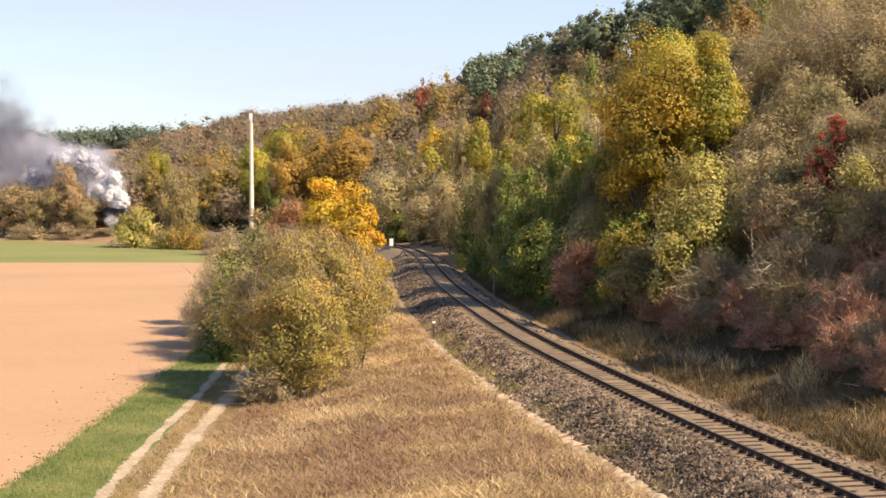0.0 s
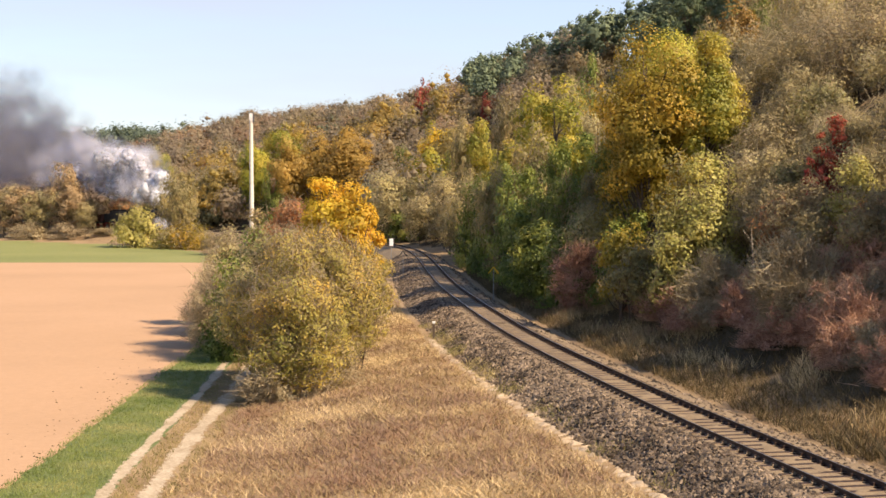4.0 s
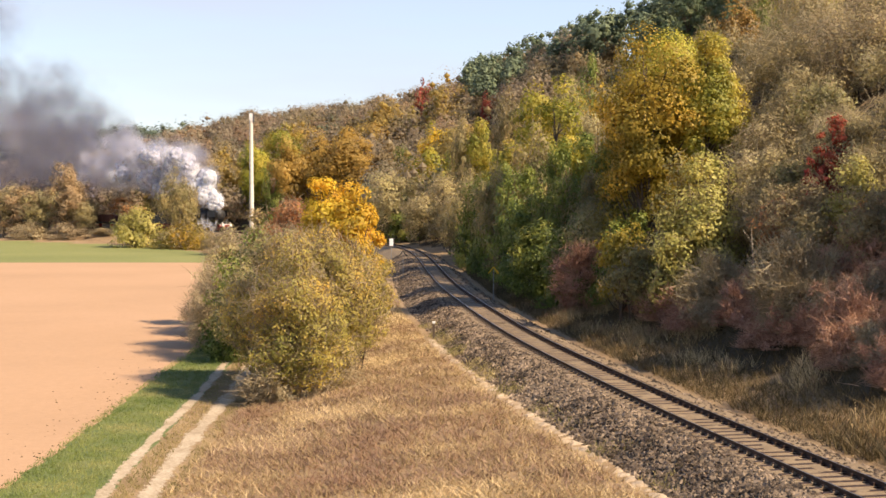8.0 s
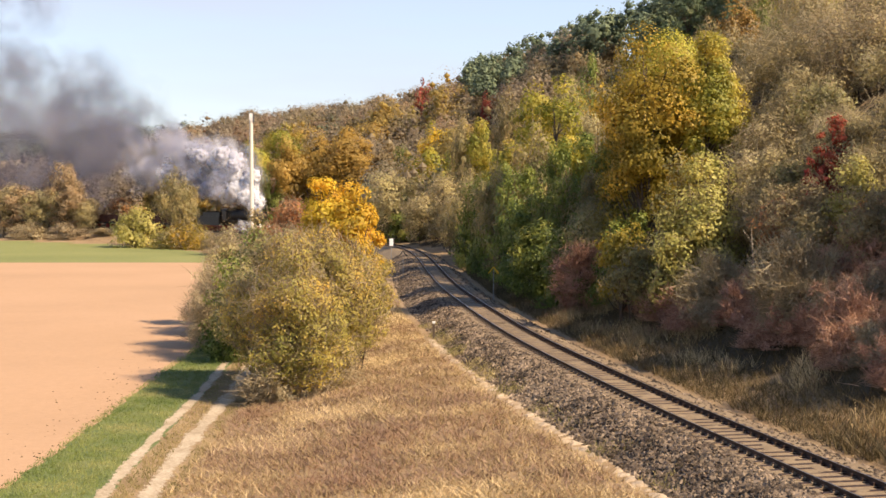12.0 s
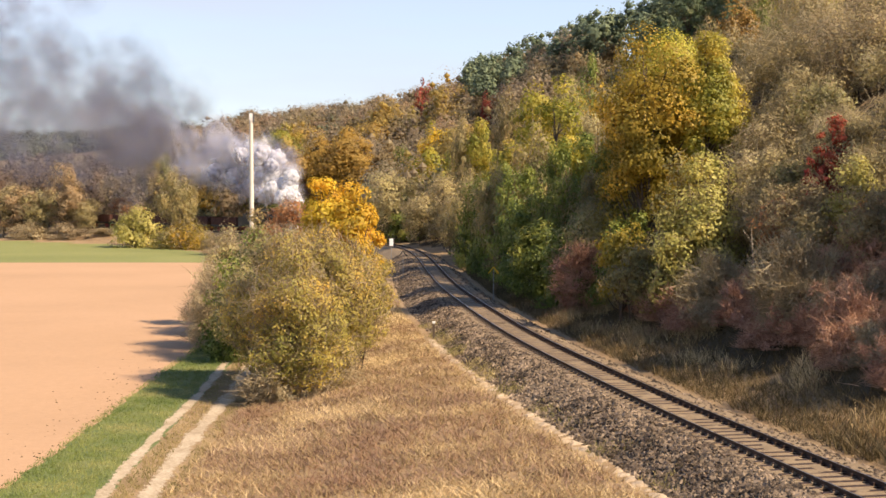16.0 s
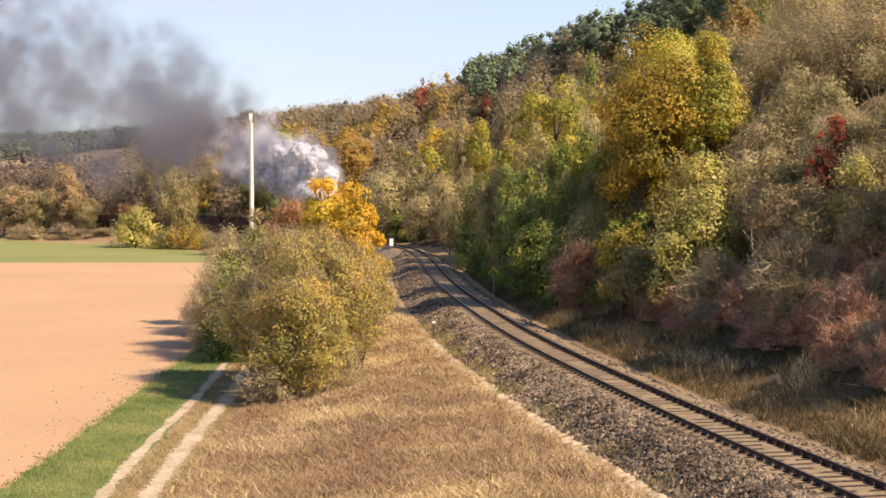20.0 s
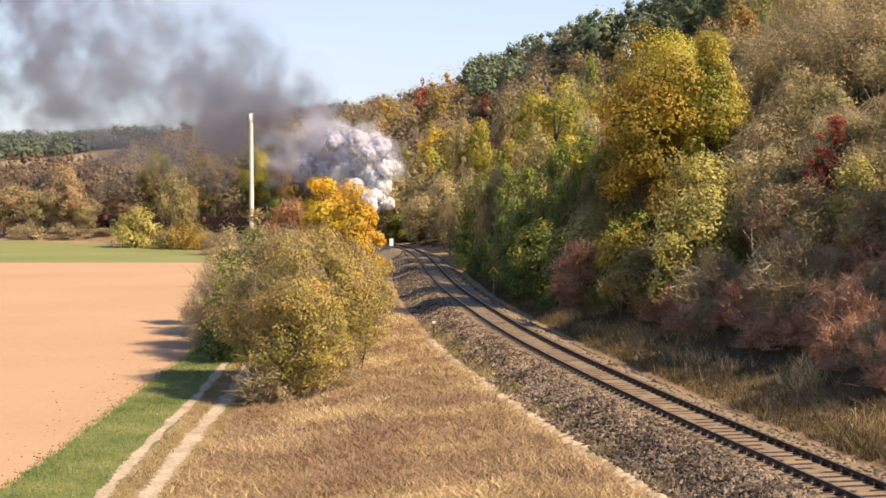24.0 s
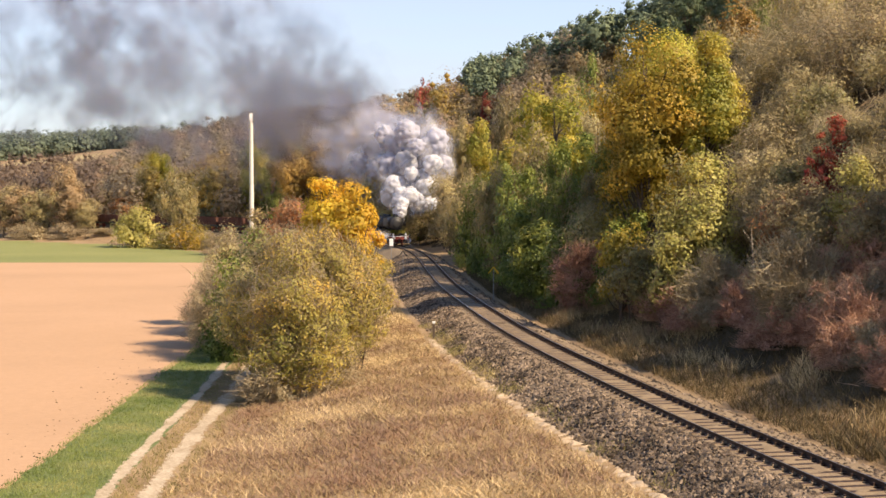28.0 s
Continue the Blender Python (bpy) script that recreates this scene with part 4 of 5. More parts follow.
plant("golden trees across the line", "mid", [
    ("amber", -29.0, 272, 18.7, 10.4, 0),
    ("amber", -23.4, 273, 18.4, 11.5, 0),
    ("amber", -18.0, 270, 17.0, 9.6, 0),
    ("yellow_green", -34.1, 300, 17.4, 7.6, 0),
    ("olive", -28.3, 296, 15.5, 8.8, 0),
    ("olive", -21.5, 292, 14.8, 9.3, 0),
    ("yellow_green", -1.7, 300, 22.2, 5.1, 0),
    ("gold", 0.7, 290, 20.9, 7.4, 0),
    ("green", -32.8, 270, 11.6, 8.0, 0),
    ("yellow_green", -37.4, 280, 13.4, 5.9, 0),
    ("olive", -16.7, 290, 15.9, 7.4, 0),
    ("scarlet", -4.7, 345, 35.2, 5.3, 0),
    ("scarlet", 9.5, 300, 28.6, 4.0, 0),
    ("russet", -2.0, 350, 28.7, 8.9, 0),
    ("yellow_green", -5.0, 345, 28.4, 3.2, 0),
    ("russet", 13.9, 300, 30.0, 8.9, 0),
    ("russet", 12.6, 260, 21.3, 6.6, 0),
])
plant("growth before the embankment", "mid", [
    ("tan", -76.0, 284, 13.9, 7.8, 0),
    ("tan", -74.2, 282, 9.8, 7.0, 0),
    ("tan", -85.9, 288, 9.0, 9.0, 0),
    ("dun", -80.8, 285, 7.4, 9.1, 0),
    ("dun", -90.0, 290, 8.3, 8.6, 0),
    ("dun", -71.8, 283, 7.8, 7.2, 0),
    ("lime", -52.6, 243, 7.4, 8.2, 0),
    ("olive", -55.0, 242, 4.2, 5.0, 0),
    ("olive", -47.6, 250, 9.2, 8.6, 0),
    ("olive", -46.0, 252, 7.9, 8.0, 0),
    ("olive", -62.6, 300, 12.0, 7.6, 0),
    ("russet", -66.2, 296, 9.8, 7.5, 0),
    ("yellow_green", -60.9, 302, 13.0, 5.1, 0),
    ("olive", -50.1, 292, 10.7, 7.4, 0),
    ("dun", -46.3, 290, 11.8, 8.6, 0),
    ("ochre_bush", -43.0, 236, 3.6, 8.6, 0),
    ("ochre_bush", -40.4, 234, 2.2, 6.0, 0),
    ("lime", -46.8, 237, 1.6, 5.0, 0),
    ("dun", -71.5, 282, 4.4, 5.4, 0),
    ("bare_bush", -34.3, 215, 1.8, 5.5, 0),
    ("bare_bush", -29.4, 205, 3.2, 6.1, 0),
    ("bare_bush", -30.0, 195, 0.8, 5.0, 0),
    ("dun", -24.6, 190, 3.3, 4.8, 0),
    ("bare_bush", -65.7, 276, 0.6, 6.9, 0),
    ("bare_bush", -74.4, 278, 1.6, 8.2, 0),
    ("bare_bush", -82.2, 280, 1.9, 8.3, 0),
])


def scatter_slope():
    """The rest of the wooded slope, tree by tree."""
    rng = np.random.default_rng(21)
    made = []
    for _ in range(6000):
        y = rng.uniform(52, 235)
        x = rng.uniform(-0.10, 0.345) * y
        d = float(offset(np.array([x]), np.array([y]))[0])
        gap = 4.4 if y < 120 else 5.4
        if d < 6.5 or d > 75 or any((x - a) ** 2 + (y - b) ** 2 < gap * gap for a, b in made):
            continue
        u = x / y
        if (0.07 < u < 0.19 and y < 98) or (u >= 0.19 and (y < 70 or d < 11)) or (u < 0.24 and y < 108) or (u < 0.07 and d < 7):
            continue
        made.append((x, y))
        if u > 0.19 and y < 112:             # low scrub on the steep part
            tree("dun" if rng.random() < 0.8 else "olive", x, y, ground_at(x, y) + rng.uniform(3.2, 5.2), rng.uniform(4.0, 5.6), "near")
            continue
        n = 0.5 + 0.5 * float(wob(x, y, 14.0, 3.0)) + rng.normal(0, 0.18)
        if u > 0.20 and y < 120:
            kind = "dun" if n < 0.75 else "olive"
        elif u > 0.10 and d > 45:
            kind = "pine" if rng.random() < 0.7 else "olive"
        elif d < 13:
            kind = "green" if n < 0.5 else "olive" if n < 0.85 else "maroon_bush"
        elif y > 150 and d > 22:
            kind = "dun" if n < 0.55 else "olive" if n < 0.92 else "russet"
        else:
            kind = "green" if n < 0.2 else "olive" if n < 0.58 else "yellow_green" if n < 0.67 else "dun" if n < 0.9 else "russet"
        tree(kind, x, y, -100, 0, "near" if y < 96 else "mid" if y < 160 else "far")
    return made


scatter_slope()


def scatter_brush():
    """Leafless reddish brush along the foot of the slope."""
    rng = np.random.default_rng(64)
    made = []
    for _ in range(1500):
        s = rng.uniform(arc_at(50), arc_at(88))
        p, d = along(s)
        o = rng.uniform(8.2, 15.0)
        x, y = p[0] + d[1] * o, p[1] - d[0] * o
        if y > 72 and o > 10.5 or any((x - a) ** 2 + (y - b) ** 2 < 2.6 for a, b in made) or rng.random() < 0.25:
            continue
        made.append((x, y))
        kind = "maroon_bush" if rng.random() < 0.8 else "bare_bush"
        tree(kind, x, y, ground_at(x, y) + rng.uniform(1.3, 2.8), rng.uniform(2.2, 3.4), "near")


scatter_brush()
# unseen trees right of the view, added only to shade the near slope
for x, y, top in ((26, 56, 14.5), (27, 48, 14), (24, 61, 14)):
    tree("dun", x, y, top, 6.5, "mid")


def far_wood(name, kind, n, inside, seed, label, leaves=740, leaf=0.48, tall=(0.8, 1.15), broad=1.1, tint=""):
    """Woods too far off to tell the trees apart: clumped crowns in one mesh, with haze in the leaf colours."""
    mat, twigs, h, w, low, count, stems, text, category = SPECIES[kind]
    rng = np.random.default_rng(seed)
    xs, ys = rng.uniform(-0.40, 0.36, n * 40), rng.uniform(225, 1000, n * 40)
    xs = xs * ys
    ok = inside(xs, ys, offset(xs, ys))
    xs, ys = xs[ok][:n], ys[ok][:n]
    zs = land(xs, ys)
    octa = np.array([(1, 0, 0), (0, 1, 0), (-1, 0, 0), (0, -1, 0), (0, 0, 1), (0, 0, -1)], float)
    pick = np.array([(0, 1, 4, 4), (1, 2, 4, 4), (2, 3, 4, 4), (3, 0, 4, 4), (1, 0, 5, 5), (2, 1, 5, 5), (3, 2, 5, 5), (0, 3, 5, 5)])[:, :3]
    leafage, cores = [], []
    for x, y, z in zip(xs, ys, zs):
        f = rng.uniform(*tall)
        c, rad = lumps_of(rng, h * f, w * f * broad, low, 30, flat=1.25 if kind == "pine" else 1.7)
        k = rng.integers(0, 30, leaves)
        g = rng.normal(0, 1, (leaves, 3))
        g[:, 2] = np.abs(g[:, 2]) * rng.choice([1, 1, 1, -1], leaves)
        g /= np.linalg.norm(g, axis=1, keepdims=True)
        pos = c[k] + g * rad[k][:, None] * rng.uniform(0.7, 1.08, (leaves, 1))
        way = outward(pos, h * f, low, w * f * broad)
        pos += (x, y, z)
        leafage.append(quads_at(rng, pos, g * 0.4 + way * 1.2 + rng.normal(0, 0.14, (leaves, 3)) + (0, 0, 0.2), leaf, 0.8))
        body = c[:, None] + octa[None] * (rad * (0.5 if kind == "pine" else 0.3))[:, None, None] + (x, y, z)
        cores.append(body[:, pick].reshape(-1, 3))
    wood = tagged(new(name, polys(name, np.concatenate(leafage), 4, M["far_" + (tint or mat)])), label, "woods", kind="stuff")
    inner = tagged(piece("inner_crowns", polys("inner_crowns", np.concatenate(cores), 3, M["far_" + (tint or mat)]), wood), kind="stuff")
    return wood


def bearing_between(lo, hi, near, far, d0=8, d1=900, seed=0.0, patch=-2.0):
    def inside(x, y, d):
        u = x / y
        return (u > lo) & (u < hi) & (y > near) & (y < far) & (d > d0) & (d < d1) & (wob(x, y, 22.0, seed) > patch) & ~((u > -0.125) & (u < -0.05) & (y < 278)) & ~((u > 0.022) & (u < 0.041) & (y < 306))
    return inside


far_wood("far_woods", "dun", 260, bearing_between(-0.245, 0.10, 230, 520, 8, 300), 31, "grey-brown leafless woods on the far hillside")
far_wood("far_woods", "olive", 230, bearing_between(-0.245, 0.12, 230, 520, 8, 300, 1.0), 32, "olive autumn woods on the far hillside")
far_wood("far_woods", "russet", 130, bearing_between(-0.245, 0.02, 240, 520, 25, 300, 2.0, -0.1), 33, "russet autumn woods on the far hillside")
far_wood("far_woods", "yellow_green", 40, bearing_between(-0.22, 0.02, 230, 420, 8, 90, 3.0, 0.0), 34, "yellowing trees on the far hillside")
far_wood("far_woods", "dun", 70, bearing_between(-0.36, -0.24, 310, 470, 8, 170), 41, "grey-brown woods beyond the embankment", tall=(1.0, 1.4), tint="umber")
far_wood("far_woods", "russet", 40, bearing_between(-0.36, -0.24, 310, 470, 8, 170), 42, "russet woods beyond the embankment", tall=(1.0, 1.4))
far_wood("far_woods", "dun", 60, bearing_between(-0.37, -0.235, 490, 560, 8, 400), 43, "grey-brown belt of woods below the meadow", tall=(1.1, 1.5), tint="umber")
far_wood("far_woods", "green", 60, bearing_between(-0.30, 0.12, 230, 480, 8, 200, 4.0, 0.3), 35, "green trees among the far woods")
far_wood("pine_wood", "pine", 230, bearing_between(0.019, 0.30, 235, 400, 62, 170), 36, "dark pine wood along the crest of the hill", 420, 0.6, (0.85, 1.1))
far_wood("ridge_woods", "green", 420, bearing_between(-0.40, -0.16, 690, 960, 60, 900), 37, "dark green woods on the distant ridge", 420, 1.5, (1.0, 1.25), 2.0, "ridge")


# ---- line-side things ----
def build_pole():
    x, y = -29.1, 215.0
    z = ground_at(x, y)
    ob = empty("mast", pose(x, y, z), "tall pale concrete mast with a small head box", "mast")
    bm = bmesh.new()
    lathe(bm, [(0.40, -0.3), (0.38, 0.4), (0.27, 21.0), (0.26, 21.5)], sides=16)
    part("pole", bm, M["concrete"], ob)
    bm = bmesh.new()
    box(bm, 0.0, -0.12, 20.95, 0.62, 0.5, 1.15, 0.09)
    head = part("head_box", bm, M["white"], ob, "white head box")
    bm = bmesh.new()
    box(bm, 0.36, 0.0, 20.8, 0.16, 0.7, 1.2, 0.03)
    box(bm, 0.0, 0.1, 21.62, 0.7, 0.7, 0.12, 0.03)
    part("hood", bm, M["iron"], head, "dark hood over the head box")
    bm = bmesh.new()
    rod(bm, (0.36, -0.1, 0.2), (0.26, -0.1, 20.5), 0.03)
    part("cable", bm, M["grey_post"], ob)


def board_post(x, y, height, lean=0.0):
    z = ground_at(x, y)
    bm = bmesh.new()
    rod(bm, (0, 0, -0.3), (0, 0, height), 0.038, 0.034, 10)
    box(bm, 0, 0, 0.02, 0.22, 0.22, 0.1, 0.02)
    return z, bm


def build_signs():
    z, bm = board_post(-5.85, 160, 2.5)
    ob = empty("signal_board", pose(-5.85, 160, z), "white rectangular line-side board with a black edge", "railway sign")
    part("post", bm, M["grey_post"], ob)
    bm = bmesh.new()
    box(bm, 0, -0.05, 2.85, 0.44, 0.02, 0.84, 0.008)
    part("board", bm, M["white"], ob)
    bm = bmesh.new()
    box(bm, 0, -0.028, 2.85, 0.62, 0.02, 1.04, 0.008)
    part("backing", bm, M["black"], ob, "black backing plate")
    for (x, y, mat, text, h, s) in ((3.9, 109, "yellow", "yellow arrowhead sign on a grey post", 2.35, 1.0), (-3.85, 136, "black", "dark arrowhead sign seen from behind", 2.6, 1.0)):
        z, bm = board_post(x, y, h)
        ob = empty("arrow_sign", pose(x, y, z), text, "railway sign")
        part("post", bm, M["grey_post"], ob)
        for sx in (-1, 1):
            bm = bmesh.new()
            box(bm, 0, 0, 0, 0.10, 0.025, 0.66 * s, 0.01, pose(sx * 0.2 * s, -0.05 - 0.002 * sx, h + 0.06, 0, -sx * 37, 0))
            part("arrow_arm", bm, M[mat], ob)
    x, y = -0.55, 84
    ob = empty("marker_post", pose(x, y, ground_at(x, y)), "short weathered marker post with a white top", "marker post")
    bm = bmesh.new()
    box(bm, 0, 0, 0.3, 0.15, 0.13, 1.2, 0.02)
    part("post", bm, M["bark"], ob)
    bm = bmesh.new()
    box(bm, 0, 0, 0.97, 0.19, 0.16, 0.14, 0.02)
    part("cap", bm, M["white"], ob)


def build_stone():
    x, y = -65.5, 281.0
    ob = empty("boundary_stone", pose(x, y, ground_at(x, y)), "small white boundary stone at the edge of the green field", "stone")
    bm = bmesh.new()
    box(bm, 0, 0, 0.2, 0.9, 0.4, 0.75, 0.08)
    part("block", bm, M["white"], ob)


build_pole()
build_signs()
build_stone()


def build_sapling():
    x, y = 15.4, 70.0
    z = ground_at(x, y)
    ob = empty("sapling", pose(x, y, z), "thin pale bare sapling on the slope", "sapling")
    bm = bmesh.new()
    pts = [Vector((0, 0, -0.2)), Vector((0.05, 0, 1.6)), Vector((-0.02, 0, 3.2)), Vector((-0.12, 0, 4.6))]
    for i in range(3):
        rod(bm, pts[i], pts[i + 1], 0.055 - 0.014 * i, 0.041 - 0.014 * i, 6, False)
    for t, a in ((1.2, 2.4), (2.0, 0.6), (2.7, 3.6), (3.3, 0.2), (3.8, 2.9)):
        rod(bm, (0, 0, t), (0.5 * math.cos(a), 0.5 * math.sin(a), t + 0.7), 0.018, 0.006, 4, False)
    part("trunk", bm, M["pale_bark"], ob)


build_sapling()


# ---- the train ----
def axle(parent, name, y, r, tread=0.7525, spokes=12, balance=False):
    """A wheel pair on its axle, with rims, spokes and hubs; the axle lies along x."""
    ob = new(name)
    ob.parent = parent
    ob.empty_display_size = 0.1
    bm = bmesh.new()
    rod(bm, (-0.95, 0, 0), (0.95, 0, 0), 0.08, 0.08, 10)
    turn = Matrix.Rotation(radians(90), 4, "Y")
    for sx in (-1, 1):
        m = Matrix.Translation((sx * tread, 0, 0)) @ turn
        lathe(bm, [(r - 0.09, -0.065), (r, -0.065), (r, 0.065), (r - 0.09, 0.065), (r - 0.09, -0.065)], m, 22)
        lathe(bm, [(0.14, -0.09), (0.14, 0.09)], m, 12)
        for k in range(spokes):
            a = 2 * math.pi * k / spokes
            rod(bm, (sx * tread, 0.1 * math.cos(a), 0.1 * math.sin(a)), (sx * tread, (r - 0.07) * math.cos(a), (r - 0.07) * math.sin(a)), 0.035, 0.028, 5, False)
    me = bpy.data.meshes.new(name)
    bm.to_mesh(me)
    bm.free()
    me.materials.append(M["red"])
    ob2 = new(name, me)
    bpy.data.objects.remove(ob)
    ob2.parent = parent
    ob2.location = (0, y, r)
    return ob2


def build_loco():
    """A steam locomotive; its front looks along -y, rail top at z 0, origin under the chimney."""
    ob = empty("steam_locomotive", Matrix(), "black steam locomotive with smoke deflectors and a red buffer beam", "locomotive")
    along_y = Matrix.Rotation(radians(-90), 4, "X")
    bm = bmesh.new()
    lathe(bm, [(0.90, 2.3), (0.90, 8.2), (0.97, 8.3), (0.97, 9.4)], Matrix.Translation((0, 0, 3.05)) @ along_y, 28)
    for y in (3.2, 4.8, 6.4, 8.0):
        lathe(bm, [(0.905, y), (0.92, y), (0.92, y + 0.08), (0.905, y + 0.08)], Matrix.Translation((0, 0, 3.05)) @ along_y, 28)
    part("boiler", bm, M["black"], ob)
    bm = bmesh.new()
    lathe(bm, [(0.70, -0.98), (0.93, -0.94), (0.93, 2.3)], Matrix.Translation((0, 0, 3.05)) @ along_y, 28)
    smokebox = part("smokebox", bm, M["black"], ob)
    bm = bmesh.new()
    lathe(bm, [(0.12, -1.12), (0.45, -1.10), (0.66, -1.03), (0.68, -0.96)], Matrix.Translation((0, 0, 3.05)) @ along_y, 28)
    door = part("smokebox_door", bm, M["black"], smokebox, "round smokebox door, sooty black")
    bm = bmesh.new()
    lathe(bm, [(0.34, 3.85), (0.30, 4.0), (0.30, 4.3), (0.34, 4.34), (0.24, 4.34), (0.24, 4.1)], None, 18)
    part("chimney", bm, M["black"], ob)
    for y, r, z in ((3.6, 0.36, 4.22), (5.6, 0.36, 4.2)):
        bm = bmesh.new()
        lathe(bm, [(r + 0.06, 3.75), (r, 4.0), (r * 0.8, z), (0.05, z + 0.06)], Matrix.Translation((0, y, 0)), 16)
        part("dome", bm, M["black"], ob)
    for sx in (-1, 1):
        bm = bmesh.new()
        box(bm, sx * 1.34, 0.2, 3.25, 0.02, 2.2, 1.15, 0.006)
        box(bm, sx * 1.26, 0.2, 3.86, 0.16, 2.2, 0.02, 0.006)
        for y in (-0.5, 0.9):
            rod(bm, (sx * 0.9, y, 3.2), (sx * 1.34, y, 3.2), 0.025)
        part("smoke_deflector", bm, M["black"], ob)
        bm = bmesh.new()
        lathe(bm, [(0.34, -0.75), (0.40, -0.70), (0.40, 0.60), (0.34, 0.65)], Matrix.Translation((sx * 1.13, 0.05, 0.95)) @ along_y, 18)
        box(bm, sx * 1.0, 0.0, 1.42, 0.5, 1.1, 0.4, 0.04)
        part("cylinder", bm, M["black"], ob)
        bm = bmesh.new()
        box(bm, sx * 1.15, 5.2, 2.1, 0.62, 9.6, 0.05, 0.01)
        part("running_board", bm, M["black"], ob)
        bm = bmesh.new()
        box(bm, sx * 0.55, 4.6, 0.95, 0.05, 11.5, 0.5, 0.02)
        part("frame_plate", bm, M["red"], ob)
        bm = bmesh.new()
        rod(bm, (sx * 0.875, -2.3, 1.05), (sx * 0.875, -2.72, 1.05), 0.11, 0.09, 12)
        lathe(bm, [(0.22, 0), (0.22, 0.05), (0.10, 0.09)], Matrix.Translation((sx * 0.875, -2.72, 1.05)) @ Matrix.Rotation(radians(90), 4, "X"), 16)
        part("buffer", bm, M["white"], ob, "buffer with a whitened head")
        bm = bmesh.new()
        lathe(bm, [(0.10, 0), (0.17, 0.05), (0.17, 0.2), (0.12, 0.24)], Matrix.Translation((sx * 0.9, -2.25, 1.55)) @ Matrix.Rotation(radians(90), 4, "X"), 14)
        lamp = part("headlamp", bm, M["black"], ob)
        bm = bmesh.new()
        lathe(bm, [(0.145, 0), (0.10, 0.03)], Matrix.Translation((sx * 0.9, -2.495, 1.55)) @ Matrix.Rotation(radians(90), 4, "X"), 14)
        part("lens", bm, M["lamp_glass"], lamp, "pale lamp lens")
        bm = bmesh.new()
        box(bm, sx * 0.95, 2.0, 0.72, 0.06, 3.6, 0.11, 0.02)
        part("rod", bm, M["steel"], ob)
    bm = bmesh.new()
    box(bm, 0, -2.2, 1.08, 2.75, 0.10, 0.52, 0.02)
    part("buffer_beam", bm, M["red"], ob, "red buffer beam with pale edges")
    bm = bmesh.new()
    box(bm, 0, -2.26, 1.30, 2.7, 0.02, 0.10, 0.004)
    part("beam_edge", bm, M["white"], ob, "white beam edge")
    bm = bmesh.new()
    box(bm, 0, -1.65, 1.42, 2.5, 1.1, 0.05, 0.01)
    part("front_platform", bm, M["black"], ob)
    bm = bmesh.new()
    rod(bm, (0, -2.25, 1.02), (0, -2.6, 0.98), 0.05)
    rod(bm, (0, -2.55, 0.98), (0, -2.55, 0.62), 0.035)
    part("coupling", bm, M["black"], ob)
    bm = bmesh.new()
    for sx in (-1, 1):
        rod(bm, (sx * 1.15, -2.2, 0.85), (sx * 1.15, -2.2, 0.35), 0.03)
    box(bm, 0, -2.2, 0.38, 2.4, 0.04, 0.16, 0.01)
    part("rail_guard", bm, M["black"], ob)
    bm = bmesh.new()
    box(bm, 0, 10.4, 3.0, 2.9, 2.0, 1.75, 0.05)
    cab = part("cab", bm, M["black"], ob)
    bm = bmesh.new()
    for i in range(13):
        a = radians(-90 + 15 * i)
        bm.verts.new((1.5 * math.sin(a), 9.2, 3.85 + 0.45 * math.cos(a)))
        bm.verts.new((1.5 * math.sin(a), 11.8, 3.85 + 0.45 * math.cos(a)))
    bm.verts.ensure_lookup_table()
    for i in range(12):
        bm.faces.new([bm.verts[2 * i + k] for k in (0, 2, 3, 1)])
    bmesh.ops.solidify(bm, geom=bm.faces[:], thickness=0.04)
    part("roof", bm, M["black"], cab)
    wheels = [(axle(ob, "driving_wheels", 1.9 + 1.6 * k, 0.70), 0.70) for k in range(5)] + [(axle(ob, "leading_wheels", -0.9, 0.42, spokes=9), 0.42)]
    return ob, wheels


def build_tender():
    ob = empty("tender", Matrix(), "black coal tender heaped with coal", "tender")
    bm = bmesh.new()
    box(bm, 0, 4.0, 2.0, 2.9, 7.4, 1.7, 0.12)
    part("tank", bm, M["black"], ob)
    bm = bmesh.new()
    for sx in (-1, 1):
        box(bm, sx * 1.2, 3.3, 3.15, 0.05, 5.6, 0.7, 0.01)
    box(bm, 0, 6.1, 3.15, 2.4, 0.05, 0.7, 0.01)
    part("coal_boards", bm, M["black"], ob)
    rng = np.random.default_rng(8)
    bm = bmesh.new()
    for _ in range(150):
        bmesh.ops.create_icosphere(bm, subdivisions=1, radius=rng.uniform(0.12, 0.26), matrix=Matrix.Translation((rng.uniform(-1.0, 1.0), rng.uniform(0.8, 5.8), 3.1 + rng.uniform(0, 0.5))))
    part("coal", bm, M["coal"], ob, "heap of black coal")
    bm = bmesh.new()
    box(bm, 0, 4.0, 1.0, 2.2, 7.6, 0.3, 0.03)
    part("chassis", bm, M["red"], ob)
    return ob, [(axle(ob, "wheels", 1.2 + 1.75 * k, 0.46, spokes=9), 0.46) for k in range(4)]


